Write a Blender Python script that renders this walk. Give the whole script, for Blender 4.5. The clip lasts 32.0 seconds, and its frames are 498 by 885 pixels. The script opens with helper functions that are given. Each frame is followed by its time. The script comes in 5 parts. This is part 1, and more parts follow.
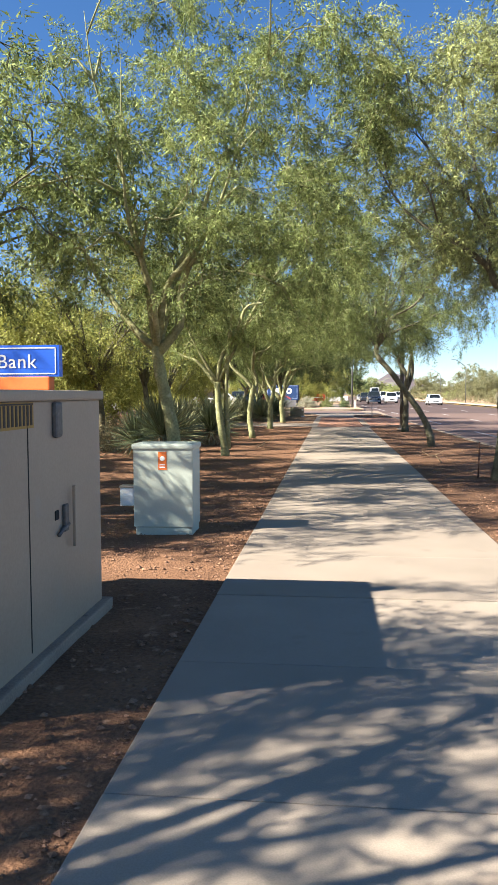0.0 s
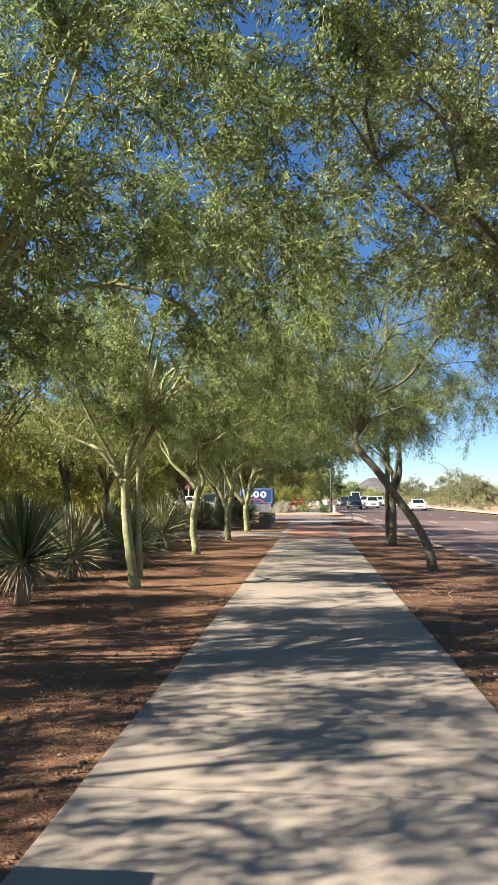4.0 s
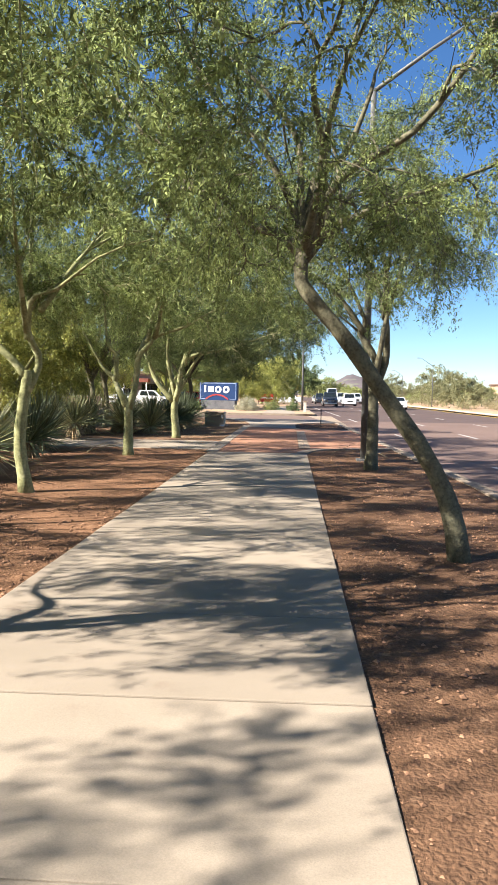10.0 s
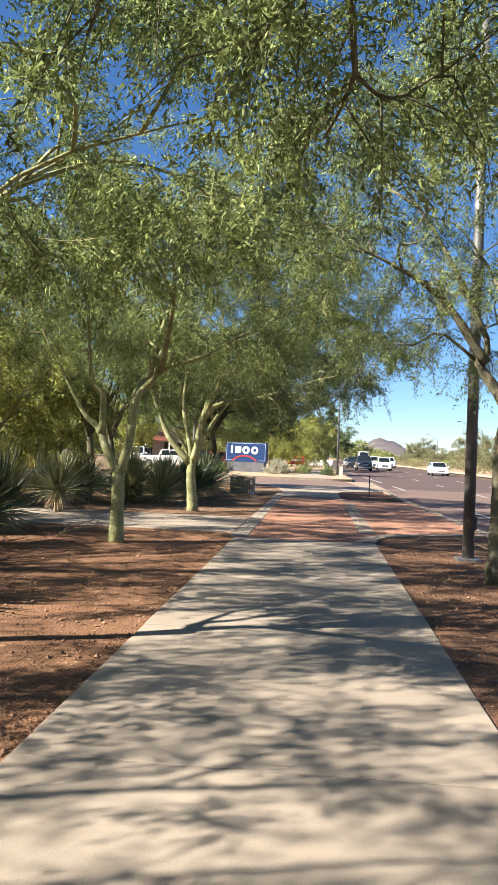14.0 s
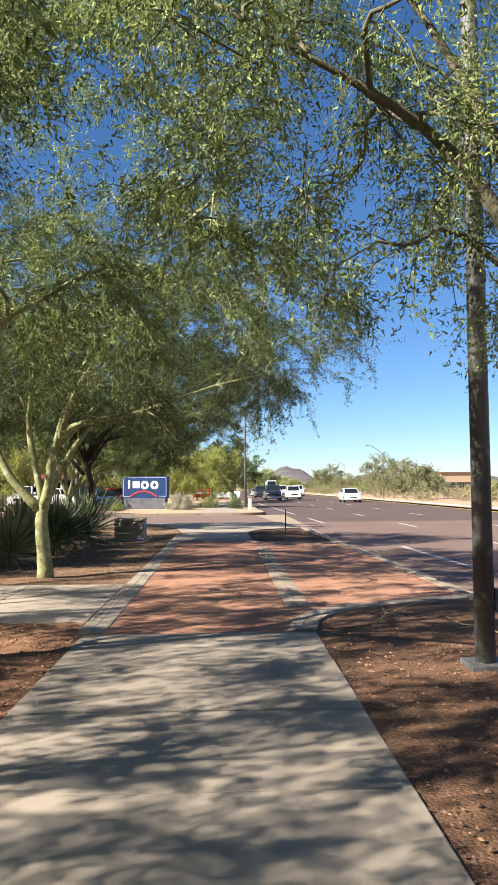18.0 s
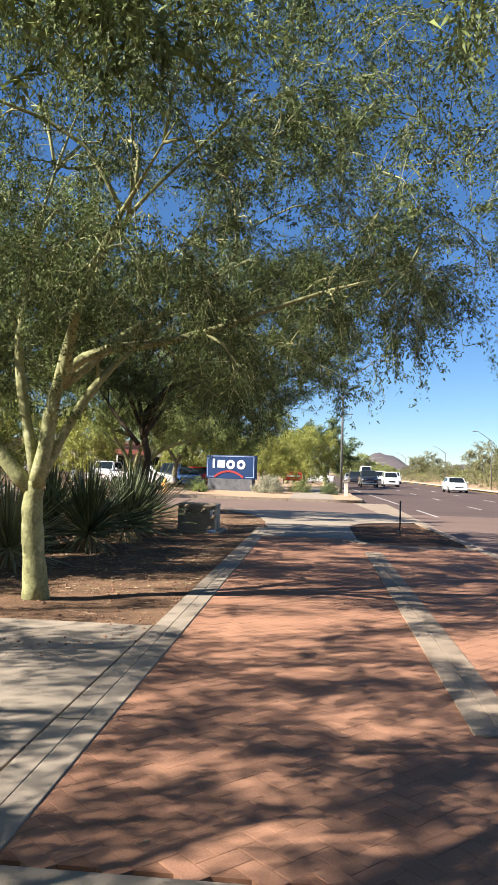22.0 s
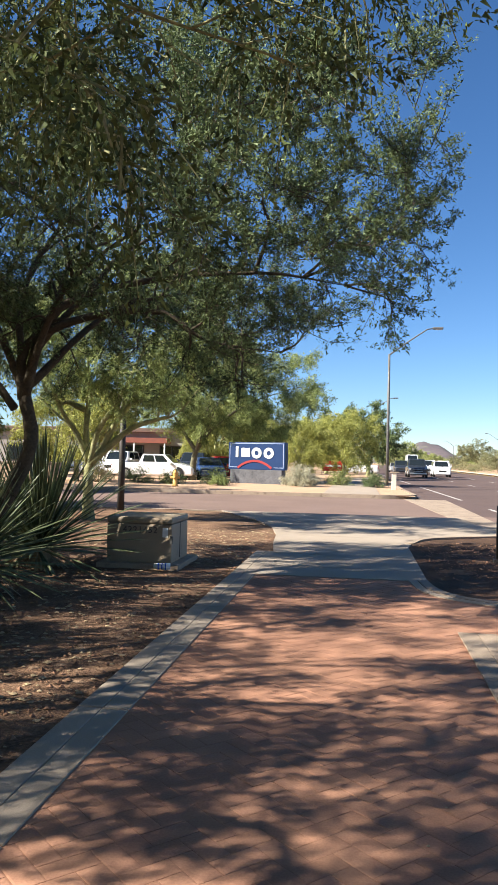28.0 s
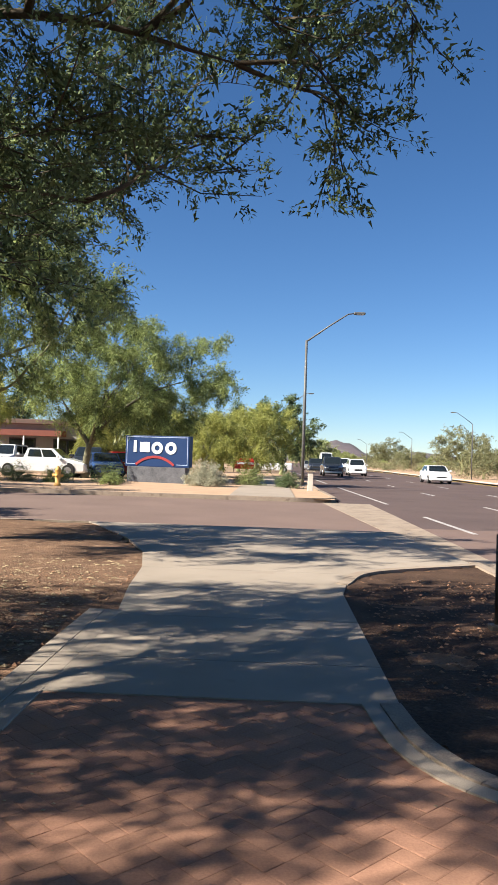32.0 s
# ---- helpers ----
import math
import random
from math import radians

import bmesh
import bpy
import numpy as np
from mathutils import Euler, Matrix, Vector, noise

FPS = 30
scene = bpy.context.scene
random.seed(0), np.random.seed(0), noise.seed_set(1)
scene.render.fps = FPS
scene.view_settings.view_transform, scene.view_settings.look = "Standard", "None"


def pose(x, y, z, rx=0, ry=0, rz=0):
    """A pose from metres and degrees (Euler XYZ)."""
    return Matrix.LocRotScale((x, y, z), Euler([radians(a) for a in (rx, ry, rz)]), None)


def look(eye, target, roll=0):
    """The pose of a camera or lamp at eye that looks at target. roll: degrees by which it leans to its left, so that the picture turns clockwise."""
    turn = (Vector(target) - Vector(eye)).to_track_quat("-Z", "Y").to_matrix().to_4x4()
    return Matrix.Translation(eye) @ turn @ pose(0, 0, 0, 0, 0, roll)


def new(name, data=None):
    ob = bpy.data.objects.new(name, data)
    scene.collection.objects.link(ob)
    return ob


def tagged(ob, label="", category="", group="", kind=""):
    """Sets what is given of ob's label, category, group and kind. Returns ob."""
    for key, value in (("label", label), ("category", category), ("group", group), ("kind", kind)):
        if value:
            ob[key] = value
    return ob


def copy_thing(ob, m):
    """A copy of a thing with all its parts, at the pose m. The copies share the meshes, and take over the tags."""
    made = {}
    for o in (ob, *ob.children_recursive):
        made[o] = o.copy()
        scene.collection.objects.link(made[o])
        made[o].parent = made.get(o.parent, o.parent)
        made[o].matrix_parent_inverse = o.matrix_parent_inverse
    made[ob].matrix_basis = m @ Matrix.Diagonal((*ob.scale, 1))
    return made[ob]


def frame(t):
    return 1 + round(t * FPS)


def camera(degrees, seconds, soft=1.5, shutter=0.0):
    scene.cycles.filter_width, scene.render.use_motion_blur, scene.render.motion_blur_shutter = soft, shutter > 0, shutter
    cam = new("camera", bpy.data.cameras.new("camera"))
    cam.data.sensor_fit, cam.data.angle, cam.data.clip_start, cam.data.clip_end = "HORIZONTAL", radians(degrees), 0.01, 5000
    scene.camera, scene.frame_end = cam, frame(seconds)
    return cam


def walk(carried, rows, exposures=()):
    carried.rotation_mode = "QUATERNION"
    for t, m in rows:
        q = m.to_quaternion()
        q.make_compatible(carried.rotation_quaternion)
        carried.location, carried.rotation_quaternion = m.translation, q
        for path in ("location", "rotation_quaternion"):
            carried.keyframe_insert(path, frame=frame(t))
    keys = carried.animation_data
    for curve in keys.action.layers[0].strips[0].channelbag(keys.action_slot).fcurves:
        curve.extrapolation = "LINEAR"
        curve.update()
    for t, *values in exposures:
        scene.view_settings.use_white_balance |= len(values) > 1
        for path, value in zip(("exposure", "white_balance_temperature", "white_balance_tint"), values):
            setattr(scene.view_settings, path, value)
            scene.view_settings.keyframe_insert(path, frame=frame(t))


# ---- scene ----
cam = camera(36.0, 32.0)
PATH = [
    (0, (-0.389, -8.381, 1.466), (-0.603, -6.396, 1.339), -0.2),
    (0.5, (-0.295, -7.568, 1.44), (-0.362, -5.57, 1.403), -0.0),
    (1, (-0.253, -6.784, 1.474), (-0.226, -4.785, 1.521), 0.7),
    (1.5, (-0.166, -6.094, 1.424), (-0.096, -4.097, 1.496), 2.6),
    (2, (-0.209, -5.338, 1.415), (-0.265, -3.345, 1.567), 5.2),
    (2.5, (-0.094, -4.662, 1.405), (-0.124, -2.687, 1.719), 1.3),
    (3, (-0.073, -3.958, 1.407), (-0.178, -1.975, 1.652), 1.3),
    (3.5, (-0.077, -3.223, 1.414), (-0.247, -1.237, 1.572), 0.3),
    (5.5, (0.223, -0.666, 1.631), (0.121, 1.328, 1.753), 1.1),
    (6, (0.284, 0.226, 1.561), (0.191, 2.222, 1.643), 2.1),
    (6.5, (0.361, 0.88, 1.603), (0.244, 2.876, 1.66), 2.7),
    (7, (0.421, 1.654, 1.566), (0.365, 3.653, 1.621), 2.7),
    (7.5, (0.456, 2.466, 1.514), (0.369, 4.464, 1.504), 3.3),
    (8, (0.567, 3.217, 1.5), (0.509, 5.216, 1.449), 2.8),
    (8.5, (0.619, 3.78, 1.487), (0.494, 5.775, 1.424), 3.3),
    (9, (0.687, 4.66, 1.453), (0.55, 6.65, 1.311), 2.6),
    (9.5, (0.743, 5.332, 1.477), (0.614, 7.323, 1.34), 2.4),
    (10, (0.8, 6.139, 1.48), (0.693, 8.132, 1.351), 1.0),
    (10.5, (0.784, 6.86, 1.493), (0.623, 8.852, 1.405), 1.4),
    (11, (0.733, 7.639, 1.476), (0.507, 9.626, 1.425), 2.0),
    (11.5, (0.644, 8.295, 1.463), (0.373, 10.271, 1.317), 2.1),
    (12, (0.522, 8.948, 1.465), (0.156, 10.912, 1.377), 1.7),
    (12.5, (0.496, 9.674, 1.441), (0.267, 11.66, 1.413), 0.7),
    (13, (0.331, 10.455, 1.437), (0.112, 12.442, 1.376), 1.7),
    (13.5, (0.259, 11.13, 1.439), (0.056, 13.119, 1.386), 0.5),
    (14, (0.181, 11.792, 1.468), (0.001, 13.784, 1.497), 2.2),
    (14.5, (0.205, 12.519, 1.463), (0.139, 14.517, 1.52), 0.4),
    (16.5, (0.232, 14.855, 1.401), (0.079, 16.841, 1.219), -1.2),
    (17, (0.262, 15.594, 1.437), (0.008, 17.572, 1.285), -1.5),
    (17.5, (0.226, 16.27, 1.441), (-0.003, 18.256, 1.382), -1.2),
    (18, (0.273, 17.018, 1.531), (0.336, 19.013, 1.647), -0.5),
    (18.5, (0.184, 17.653, 1.515), (0.244, 19.648, 1.634), 1.8),
    (19, (0.094, 18.304, 1.511), (0.102, 20.304, 1.506), 1.1),
    (19.5, (0.113, 19.042, 1.499), (0.08, 21.042, 1.471), 0.8),
    (20, (0.085, 19.732, 1.49), (0.09, 21.732, 1.513), -0.0),
    (20.5, (0.136, 20.435, 1.511), (0.162, 22.434, 1.565), 0.8),
    (21, (0.145, 21.126, 1.511), (0.12, 23.123, 1.621), 1.1),
    (21.5, (0.18, 21.851, 1.457), (0.146, 23.849, 1.546), 0.9),
    (22, (0.117, 22.453, 1.452), (-0.06, 24.443, 1.522), 1.8),
    (22.5, (0.177, 23.074, 1.495), (0.042, 25.066, 1.61), -0.6),
    (23, (0.162, 23.789, 1.459), (0.006, 25.783, 1.455), 2.2),
    (23.5, (0.161, 24.508, 1.495), (0.104, 26.496, 1.711), -0.0),
    (24, (0.16, 25.35, 1.472), (0.196, 27.345, 1.6), 0.4),
    (24.5, (0.138, 26.121, 1.456), (0.194, 28.115, 1.589), 0.2),
    (25, (0.262, 26.797, 1.456), (0.371, 28.785, 1.65), -1.5),
    (25.5, (0.295, 27.417, 1.454), (0.403, 29.407, 1.621), -1.4),
    (26, (0.349, 28.124, 1.429), (0.392, 30.121, 1.534), -2.1),
    (26.5, (0.289, 28.869, 1.404), (0.15, 30.864, 1.419), -1.7),
    (28.5, (0.163, 30.64, 1.396), (-0.135, 32.617, 1.445), 1.1),
    (29, (0.1, 31.301, 1.383), (-0.211, 33.276, 1.397), 0.6),
    (29.5, (0.094, 31.863, 1.385), (-0.108, 33.848, 1.51), -1.5),
    (30, (0.074, 32.46, 1.342), (-0.124, 34.45, 1.396), -1.7),
    (30.5, (0.121, 33.145, 1.385), (-0.009, 35.135, 1.538), -1.9),
    (31, (0.122, 33.725, 1.358), (-0.203, 35.692, 1.52), 0.4),
    (31.5, (0.236, 34.469, 1.356), (0.051, 36.459, 1.429), 0.0),
    (32, (0.266, 35.013, 1.376), (0.201, 37.011, 1.417), 1.9),
]
walk(cam, [(t, look(eye, target, roll)) for t, eye, target, roll in PATH], [(0.0, 1.88), (1.0, 1.58), (2.0, 1.55), (3.0, 1.6), (6.0, 1.7), (9.0, 1.8), (12.0, 1.8), (14.0, 1.75), (17.0, 1.75), (18.0, 1.6), (19.0, 1.5), (20.0, 1.55), (23.0, 1.55), (26.0, 1.45), (29.0, 1.75), (30.0, 1.5), (31.0, 1.5), (32.0, 1.4)])

# ---- world, sun, exposure ----
SUN_TO = Vector((-0.90, -0.40, 0.72)).normalized()
world = bpy.data.worlds.new("sky")
scene.world = world
world.use_nodes = True
wn = world.node_tree
sky = wn.nodes.new("ShaderNodeTexSky")
sky.sky_type = "NISHITA"
sky.sun_disc = False
sky.sun_elevation = math.asin(SUN_TO.z)
sky.sun_rotation = math.atan2(SUN_TO.x, SUN_TO.y)
sky.altitude = 1500
sky.air_density = 1.0
sky.dust_density = 0.1
sky.ozone_density = 4.0
tint = wn.nodes.new("ShaderNodeMix")
tint.data_type, tint.blend_type = "RGBA", "MULTIPLY"
tint.inputs["Factor"].default_value = 1.0
tint.inputs["B"].default_value = (0.96, 1.0, 1.07, 1.0)
hue = wn.nodes.new("ShaderNodeHueSaturation")
hue.inputs["Saturation"].default_value = 1.12
wn.links.new(sky.outputs[0], tint.inputs["A"])
wn.links.new(tint.outputs["Result"], hue.inputs["Color"])
wn.links.new(hue.outputs["Color"], wn.nodes["Background"].inputs[0])
wn.nodes["Background"].inputs[1].default_value = 0.049
sun = new("sun", bpy.data.lights.new("sun", "SUN"))
sun.data.energy = 5.0
sun.data.angle = radians(0.55)
sun.data.color = (1.0, 0.94, 0.84)
sun.rotation_euler = (-SUN_TO).to_track_quat("-Z", "Y").to_euler()

# ---- materials ----
MATS = {}


def rgb(c):
    return (*c, 1.0)


def mat(name, c1, c2=None, scale=6.0, fine=60.0, rough=0.85, bump=0.3, metal=0.0, island=0.0, obj=0.0, spec=0.4, thin=0.0, coat=0.0, spots=None, bdist=0.01):
    """A procedural surface: two colours mixed by coarse and fine noise, a bump, and variation per piece."""
    if name in MATS:
        return MATS[name]
    m = bpy.data.materials.new(name)
    m.use_nodes = True
    nt = m.node_tree
    N, K = nt.nodes, nt.links
    b = N["Principled BSDF"]
    b.inputs["Roughness"].default_value = rough
    b.inputs["Metallic"].default_value = metal
    b.inputs["Specular IOR Level"].default_value = spec
    b.inputs["Coat Weight"].default_value = coat
    c2 = c2 or tuple(v * 0.75 for v in c1)
    geo = N.new("ShaderNodeNewGeometry")
    n1 = N.new("ShaderNodeTexNoise")
    n1.inputs["Scale"].default_value = scale
    n1.inputs["Detail"].default_value = 5
    n2 = N.new("ShaderNodeTexNoise")
    n2.inputs["Scale"].default_value = fine
    n2.inputs["Detail"].default_value = 3
    K.new(geo.outputs["Position"], n1.inputs["Vector"])
    K.new(geo.outputs["Position"], n2.inputs["Vector"])
    add = N.new("ShaderNodeMath")
    add.operation = "ADD"
    K.new(n1.outputs["Fac"], add.inputs[0])
    K.new(n2.outputs["Fac"], add.inputs[1])
    ramp = N.new("ShaderNodeMapRange")
    ramp.inputs["From Min"].default_value = 0.72
    ramp.inputs["From Max"].default_value = 1.28
    K.new(add.outputs[0], ramp.inputs["Value"])
    mix = N.new("ShaderNodeMix")
    mix.data_type = "RGBA"
    mix.inputs["A"].default_value = rgb(c1)
    mix.inputs["B"].default_value = rgb(c2)
    K.new(ramp.outputs[0], mix.inputs["Factor"])
    col = mix.outputs["Result"]
    if spots:
        vor = N.new("ShaderNodeTexNoise")
        vor.inputs["Scale"].default_value = spots[1]
        vor.inputs["Detail"].default_value = 6
        K.new(geo.outputs["Position"], vor.inputs["Vector"])
        r2 = N.new("ShaderNodeMapRange")
        r2.inputs["From Min"].default_value = spots[2]
        r2.inputs["From Max"].default_value = spots[2] + 0.1
        K.new(vor.outputs["Fac"], r2.inputs["Value"])
        mx = N.new("ShaderNodeMix")
        mx.data_type = "RGBA"
        mx.inputs["B"].default_value = rgb(spots[0])
        K.new(r2.outputs[0], mx.inputs["Factor"])
        K.new(col, mx.inputs["A"])
        col = mx.outputs["Result"]
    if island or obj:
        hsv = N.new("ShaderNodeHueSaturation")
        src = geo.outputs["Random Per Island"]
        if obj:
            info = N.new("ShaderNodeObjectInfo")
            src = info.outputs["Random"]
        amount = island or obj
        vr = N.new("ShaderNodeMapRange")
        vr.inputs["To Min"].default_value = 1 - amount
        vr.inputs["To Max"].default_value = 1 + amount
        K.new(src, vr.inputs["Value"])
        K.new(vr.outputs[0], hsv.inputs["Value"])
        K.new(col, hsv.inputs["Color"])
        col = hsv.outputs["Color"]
    K.new(col, b.inputs["Base Color"])
    if bump:
        bp = N.new("ShaderNodeBump")
        bp.inputs["Strength"].default_value = bump
        bp.inputs["Distance"].default_value = bdist
        K.new(add.outputs[0], bp.inputs["Height"])
        K.new(bp.outputs[0], b.inputs["Normal"])
    if thin:
        tr = N.new("ShaderNodeBsdfTranslucent")
        K.new(col, tr.inputs["Color"])
        ms = N.new("ShaderNodeMixShader")
        ms.inputs[0].default_value = thin
        K.new(b.outputs[0], ms.inputs[1])
        K.new(tr.outputs[0], ms.inputs[2])
        K.new(ms.outputs[0], N["Material Output"].inputs["Surface"])
    MATS[name] = m
    return m


CONCRETE = mat("concrete", (0.335, 0.276, 0.216), (0.262, 0.215, 0.167), 1.3, 140, 0.9, 0.1, obj=0.06, spots=((0.25, 0.195, 0.15), 2.2, 0.64), spec=0.2)
KERB = mat("kerb_concrete", (0.34, 0.268, 0.20), (0.235, 0.18, 0.135), 2.5, 80, 0.9, 0.3, obj=0.08, spots=((0.19, 0.145, 0.11), 5.0, 0.60), spec=0.12)
SOIL = mat("desert_soil", (0.25, 0.132, 0.073), (0.125, 0.066, 0.039), 1.8, 45, 0.95, 0.9, bdist=0.02, spots=((0.35, 0.21, 0.13), 9.0, 0.62), spec=0.12)
GRAVEL = mat("gravel", (0.28, 0.155, 0.094), (0.15, 0.084, 0.053), 8, 90, 0.95, 0.3, island=0.45, spec=0.12)
DESERT = mat("desert_ground", (0.40, 0.27, 0.17), (0.28, 0.2, 0.12), 0.15, 3, 0.95, 0.2, spec=0.12)
ASPHALT = mat("asphalt", (0.12, 0.084, 0.074), (0.09, 0.064, 0.057), 0.35, 120, 0.85, 0.35, spots=((0.07, 0.05, 0.045), 0.8, 0.62), spec=0.12)
PAVER = mat("red_paver", (0.37, 0.198, 0.125), (0.275, 0.142, 0.094), 2.2, 90, 0.9, 0.15, obj=0.07, spec=0.12)
PAVER_J = mat("red_paver_joined", (0.37, 0.198, 0.125), (0.275, 0.142, 0.094), 2.2, 90, 0.9, 0.15, island=0.07, spec=0.12)
SAND = mat("joint_sand", (0.31, 0.158, 0.097), (0.245, 0.125, 0.08), 8, 120, 0.95, 0.3, spec=0.12)
BARK = mat("palo_verde_bark", (0.35, 0.345, 0.17), (0.17, 0.17, 0.082), 5, 30, 0.85, 0.7, spots=((0.42, 0.40, 0.24), 7, 0.60), spec=0.12)
BARK_D = mat("dark_bark", (0.18, 0.165, 0.105), (0.08, 0.073, 0.05), 7, 40, 0.9, 0.9, spots=((0.21, 0.185, 0.115), 6, 0.62), spec=0.12)
# second leaf tones run dark: leaf variation plus the shade between clumps
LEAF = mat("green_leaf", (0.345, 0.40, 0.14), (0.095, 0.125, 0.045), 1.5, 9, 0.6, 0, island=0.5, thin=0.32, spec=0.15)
# darker copy of the green leaf, with one crown's shade in its colour
LEAF_SHADED = mat("shaded_green_leaf", (0.15, 0.185, 0.062), (0.048, 0.066, 0.025), 1.5, 9, 0.6, 0, island=0.5, thin=0.2, spec=0.15)
# muted olive for far plants, greyed to carry the distance haze
LEAF_H = mat("hazy_olive_leaf", (0.27, 0.265, 0.135), (0.14, 0.14, 0.075), 1.5, 9, 0.7, 0, island=0.5, thin=0.2, spec=0.1)
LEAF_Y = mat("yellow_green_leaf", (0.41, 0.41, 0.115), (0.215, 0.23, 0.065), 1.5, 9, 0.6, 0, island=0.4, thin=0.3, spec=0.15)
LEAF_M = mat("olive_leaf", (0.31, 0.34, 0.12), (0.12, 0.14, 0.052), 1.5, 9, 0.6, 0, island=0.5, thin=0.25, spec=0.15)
ASPHALT_R = mat("reddish_asphalt", (0.19, 0.13, 0.107), (0.145, 0.098, 0.082), 0.35, 120, 0.88, 0.35, spots=((0.13, 0.09, 0.077), 0.8, 0.62), spec=0.12)
ASPHALT_P = mat("pinkish_asphalt", (0.195, 0.135, 0.11), (0.15, 0.105, 0.087), 0.5, 120, 0.9, 0.3, spec=0.12)
# island soil with its deep tree shade put into the base colours
SOIL_SHADE = mat("shade_dark_soil", (0.105, 0.062, 0.04), (0.045, 0.028, 0.02), 2.2, 45, 0.95, 0.9, bdist=0.02, spots=((0.2, 0.125, 0.08), 9.0, 0.64), spec=0.1)
# browner soil, lowered again by the strip's average tree shade
SOIL_R = mat("brown_gravelly_soil", (0.19, 0.104, 0.06), (0.092, 0.051, 0.031), 1.8, 45, 0.95, 0.9, bdist=0.02, spots=((0.3, 0.18, 0.11), 9.0, 0.63), spec=0.12)
SOIL_B = mat("brown_litter_soil", (0.235, 0.14, 0.085), (0.092, 0.055, 0.036), 2.6, 45, 0.95, 0.9, bdist=0.02, spots=((0.33, 0.22, 0.14), 7.0, 0.6), spec=0.12)
SOIL_PALE = mat("tan_gravel_soil", (0.46, 0.31, 0.2), (0.36, 0.24, 0.155), 1.2, 30, 0.95, 0.6, bdist=0.02, spec=0.12)
KERB_W = mat("sunbleached_kerb", (0.58, 0.52, 0.44), (0.5, 0.44, 0.37), 2, 60, 0.9, 0.2)
PAINT = mat("white_road_paint", (0.48, 0.45, 0.42), (0.25, 0.22, 0.2), 5, 60, 0.8, 0.1)
PAINT_Y = mat("yellow_road_paint", (0.6, 0.42, 0.06), (0.5, 0.35, 0.06), 5, 60, 0.8, 0.1)
# bark copy darkened so the shade under the crown is in its colour
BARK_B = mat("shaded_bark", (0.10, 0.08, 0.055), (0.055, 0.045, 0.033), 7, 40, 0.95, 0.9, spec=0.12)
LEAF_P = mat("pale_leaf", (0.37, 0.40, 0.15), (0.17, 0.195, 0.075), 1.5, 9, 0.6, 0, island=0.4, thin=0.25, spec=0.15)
# dark green, lowered further to hold the shade under the leaning crown
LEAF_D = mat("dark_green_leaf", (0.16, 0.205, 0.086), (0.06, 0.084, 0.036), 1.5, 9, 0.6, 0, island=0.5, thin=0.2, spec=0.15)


BEIGE = mat("beige_paint", (0.37, 0.295, 0.215), (0.32, 0.255, 0.185), 1.5, 60, 0.5, 0.05, spots=((0.33, 0.28, 0.22), 3.0, 0.62))
TAN = mat("tan_paint", (0.30, 0.235, 0.16), (0.25, 0.195, 0.135), 2.5, 60, 0.6, 0.08, spots=((0.2, 0.15, 0.1), 4.0, 0.6))
GREENBOX = mat("pale_green_paint", (0.46, 0.50, 0.42), (0.40, 0.45, 0.38), 2, 60, 0.5, 0.05, spots=((0.36, 0.36, 0.28), 3.0, 0.64))
BLUE = mat("navy_sign_face", (0.008, 0.028, 0.09), (0.010, 0.033, 0.105), 1.5, 60, 0.5, 0.0, spec=0.25)
# pale sign base: shrub shadow and lit patches are mixed into this colour
SHADED_BASE = mat("shaded_grey_base", (0.13, 0.13, 0.14), (0.05, 0.05, 0.056), 2.5, 30, 0.85, 0.3)
BLUE_B = mat("bright_blue_sign_face", (0.015, 0.10, 0.55), (0.015, 0.09, 0.48), 2, 60, 0.4, 0.0)
PALEBLUE = mat("pale_blue_line", (0.35, 0.42, 0.6), None, 2, 60, 0.5, 0.0)
WHITE = mat("white_paint", (0.74, 0.74, 0.72), (0.66, 0.66, 0.64), 3, 60, 0.5, 0.02)
MAROON = mat("dull_red_paint", (0.30, 0.028, 0.03), (0.24, 0.024, 0.026), 3, 60, 0.5, 0.0)
RED = mat("red_paint", (0.55, 0.035, 0.025), (0.45, 0.03, 0.02), 3, 60, 0.45, 0.0)
TERRACOTTA = mat("terracotta_roofing", (0.27, 0.085, 0.055), (0.2, 0.065, 0.045), 3, 40, 0.8, 0.2)
ORANGE = mat("orange_label", (0.68, 0.16, 0.03), (0.6, 0.14, 0.03), 6, 60, 0.6, 0.0)
YELLOW = mat("hydrant_yellow", (0.62, 0.36, 0.09), (0.52, 0.28, 0.08), 6, 60, 0.6, 0.1)
LABEL_Y = mat("faded_yellow", (0.40, 0.25, 0.05), (0.30, 0.19, 0.06), 12, 60, 0.7, 0.0)
INK = mat("dark_print", (0.05, 0.04, 0.035), None, 6, 60, 0.7, 0.0)
STEEL = mat("galvanised_steel", (0.15, 0.147, 0.14), (0.09, 0.088, 0.083), 3, 40, 0.6, 0.1, metal=0.4, spots=((0.24, 0.23, 0.21), 8.0, 0.6))
DARKPOST = mat("dark_metal", (0.05, 0.045, 0.04), (0.035, 0.03, 0.028), 6, 60, 0.6, 0.1, metal=0.3)
RUST = mat("rusty_steel", (0.14, 0.06, 0.035), (0.09, 0.045, 0.03), 9, 60, 0.8, 0.2)
# near-black for seams; also painted shade for pocket, wheel arches and truck bed
DARKGAP = mat("dark_recess", (0.02, 0.02, 0.02), None, 6, 60, 0.9, 0.0)
GREYWALL = mat("grey_plaster", (0.30, 0.285, 0.265), (0.25, 0.235, 0.22), 1, 50, 0.9, 0.2)
STUCCO = mat("tan_stucco", (0.42, 0.30, 0.2), (0.36, 0.26, 0.17), 0.8, 50, 0.9, 0.3)
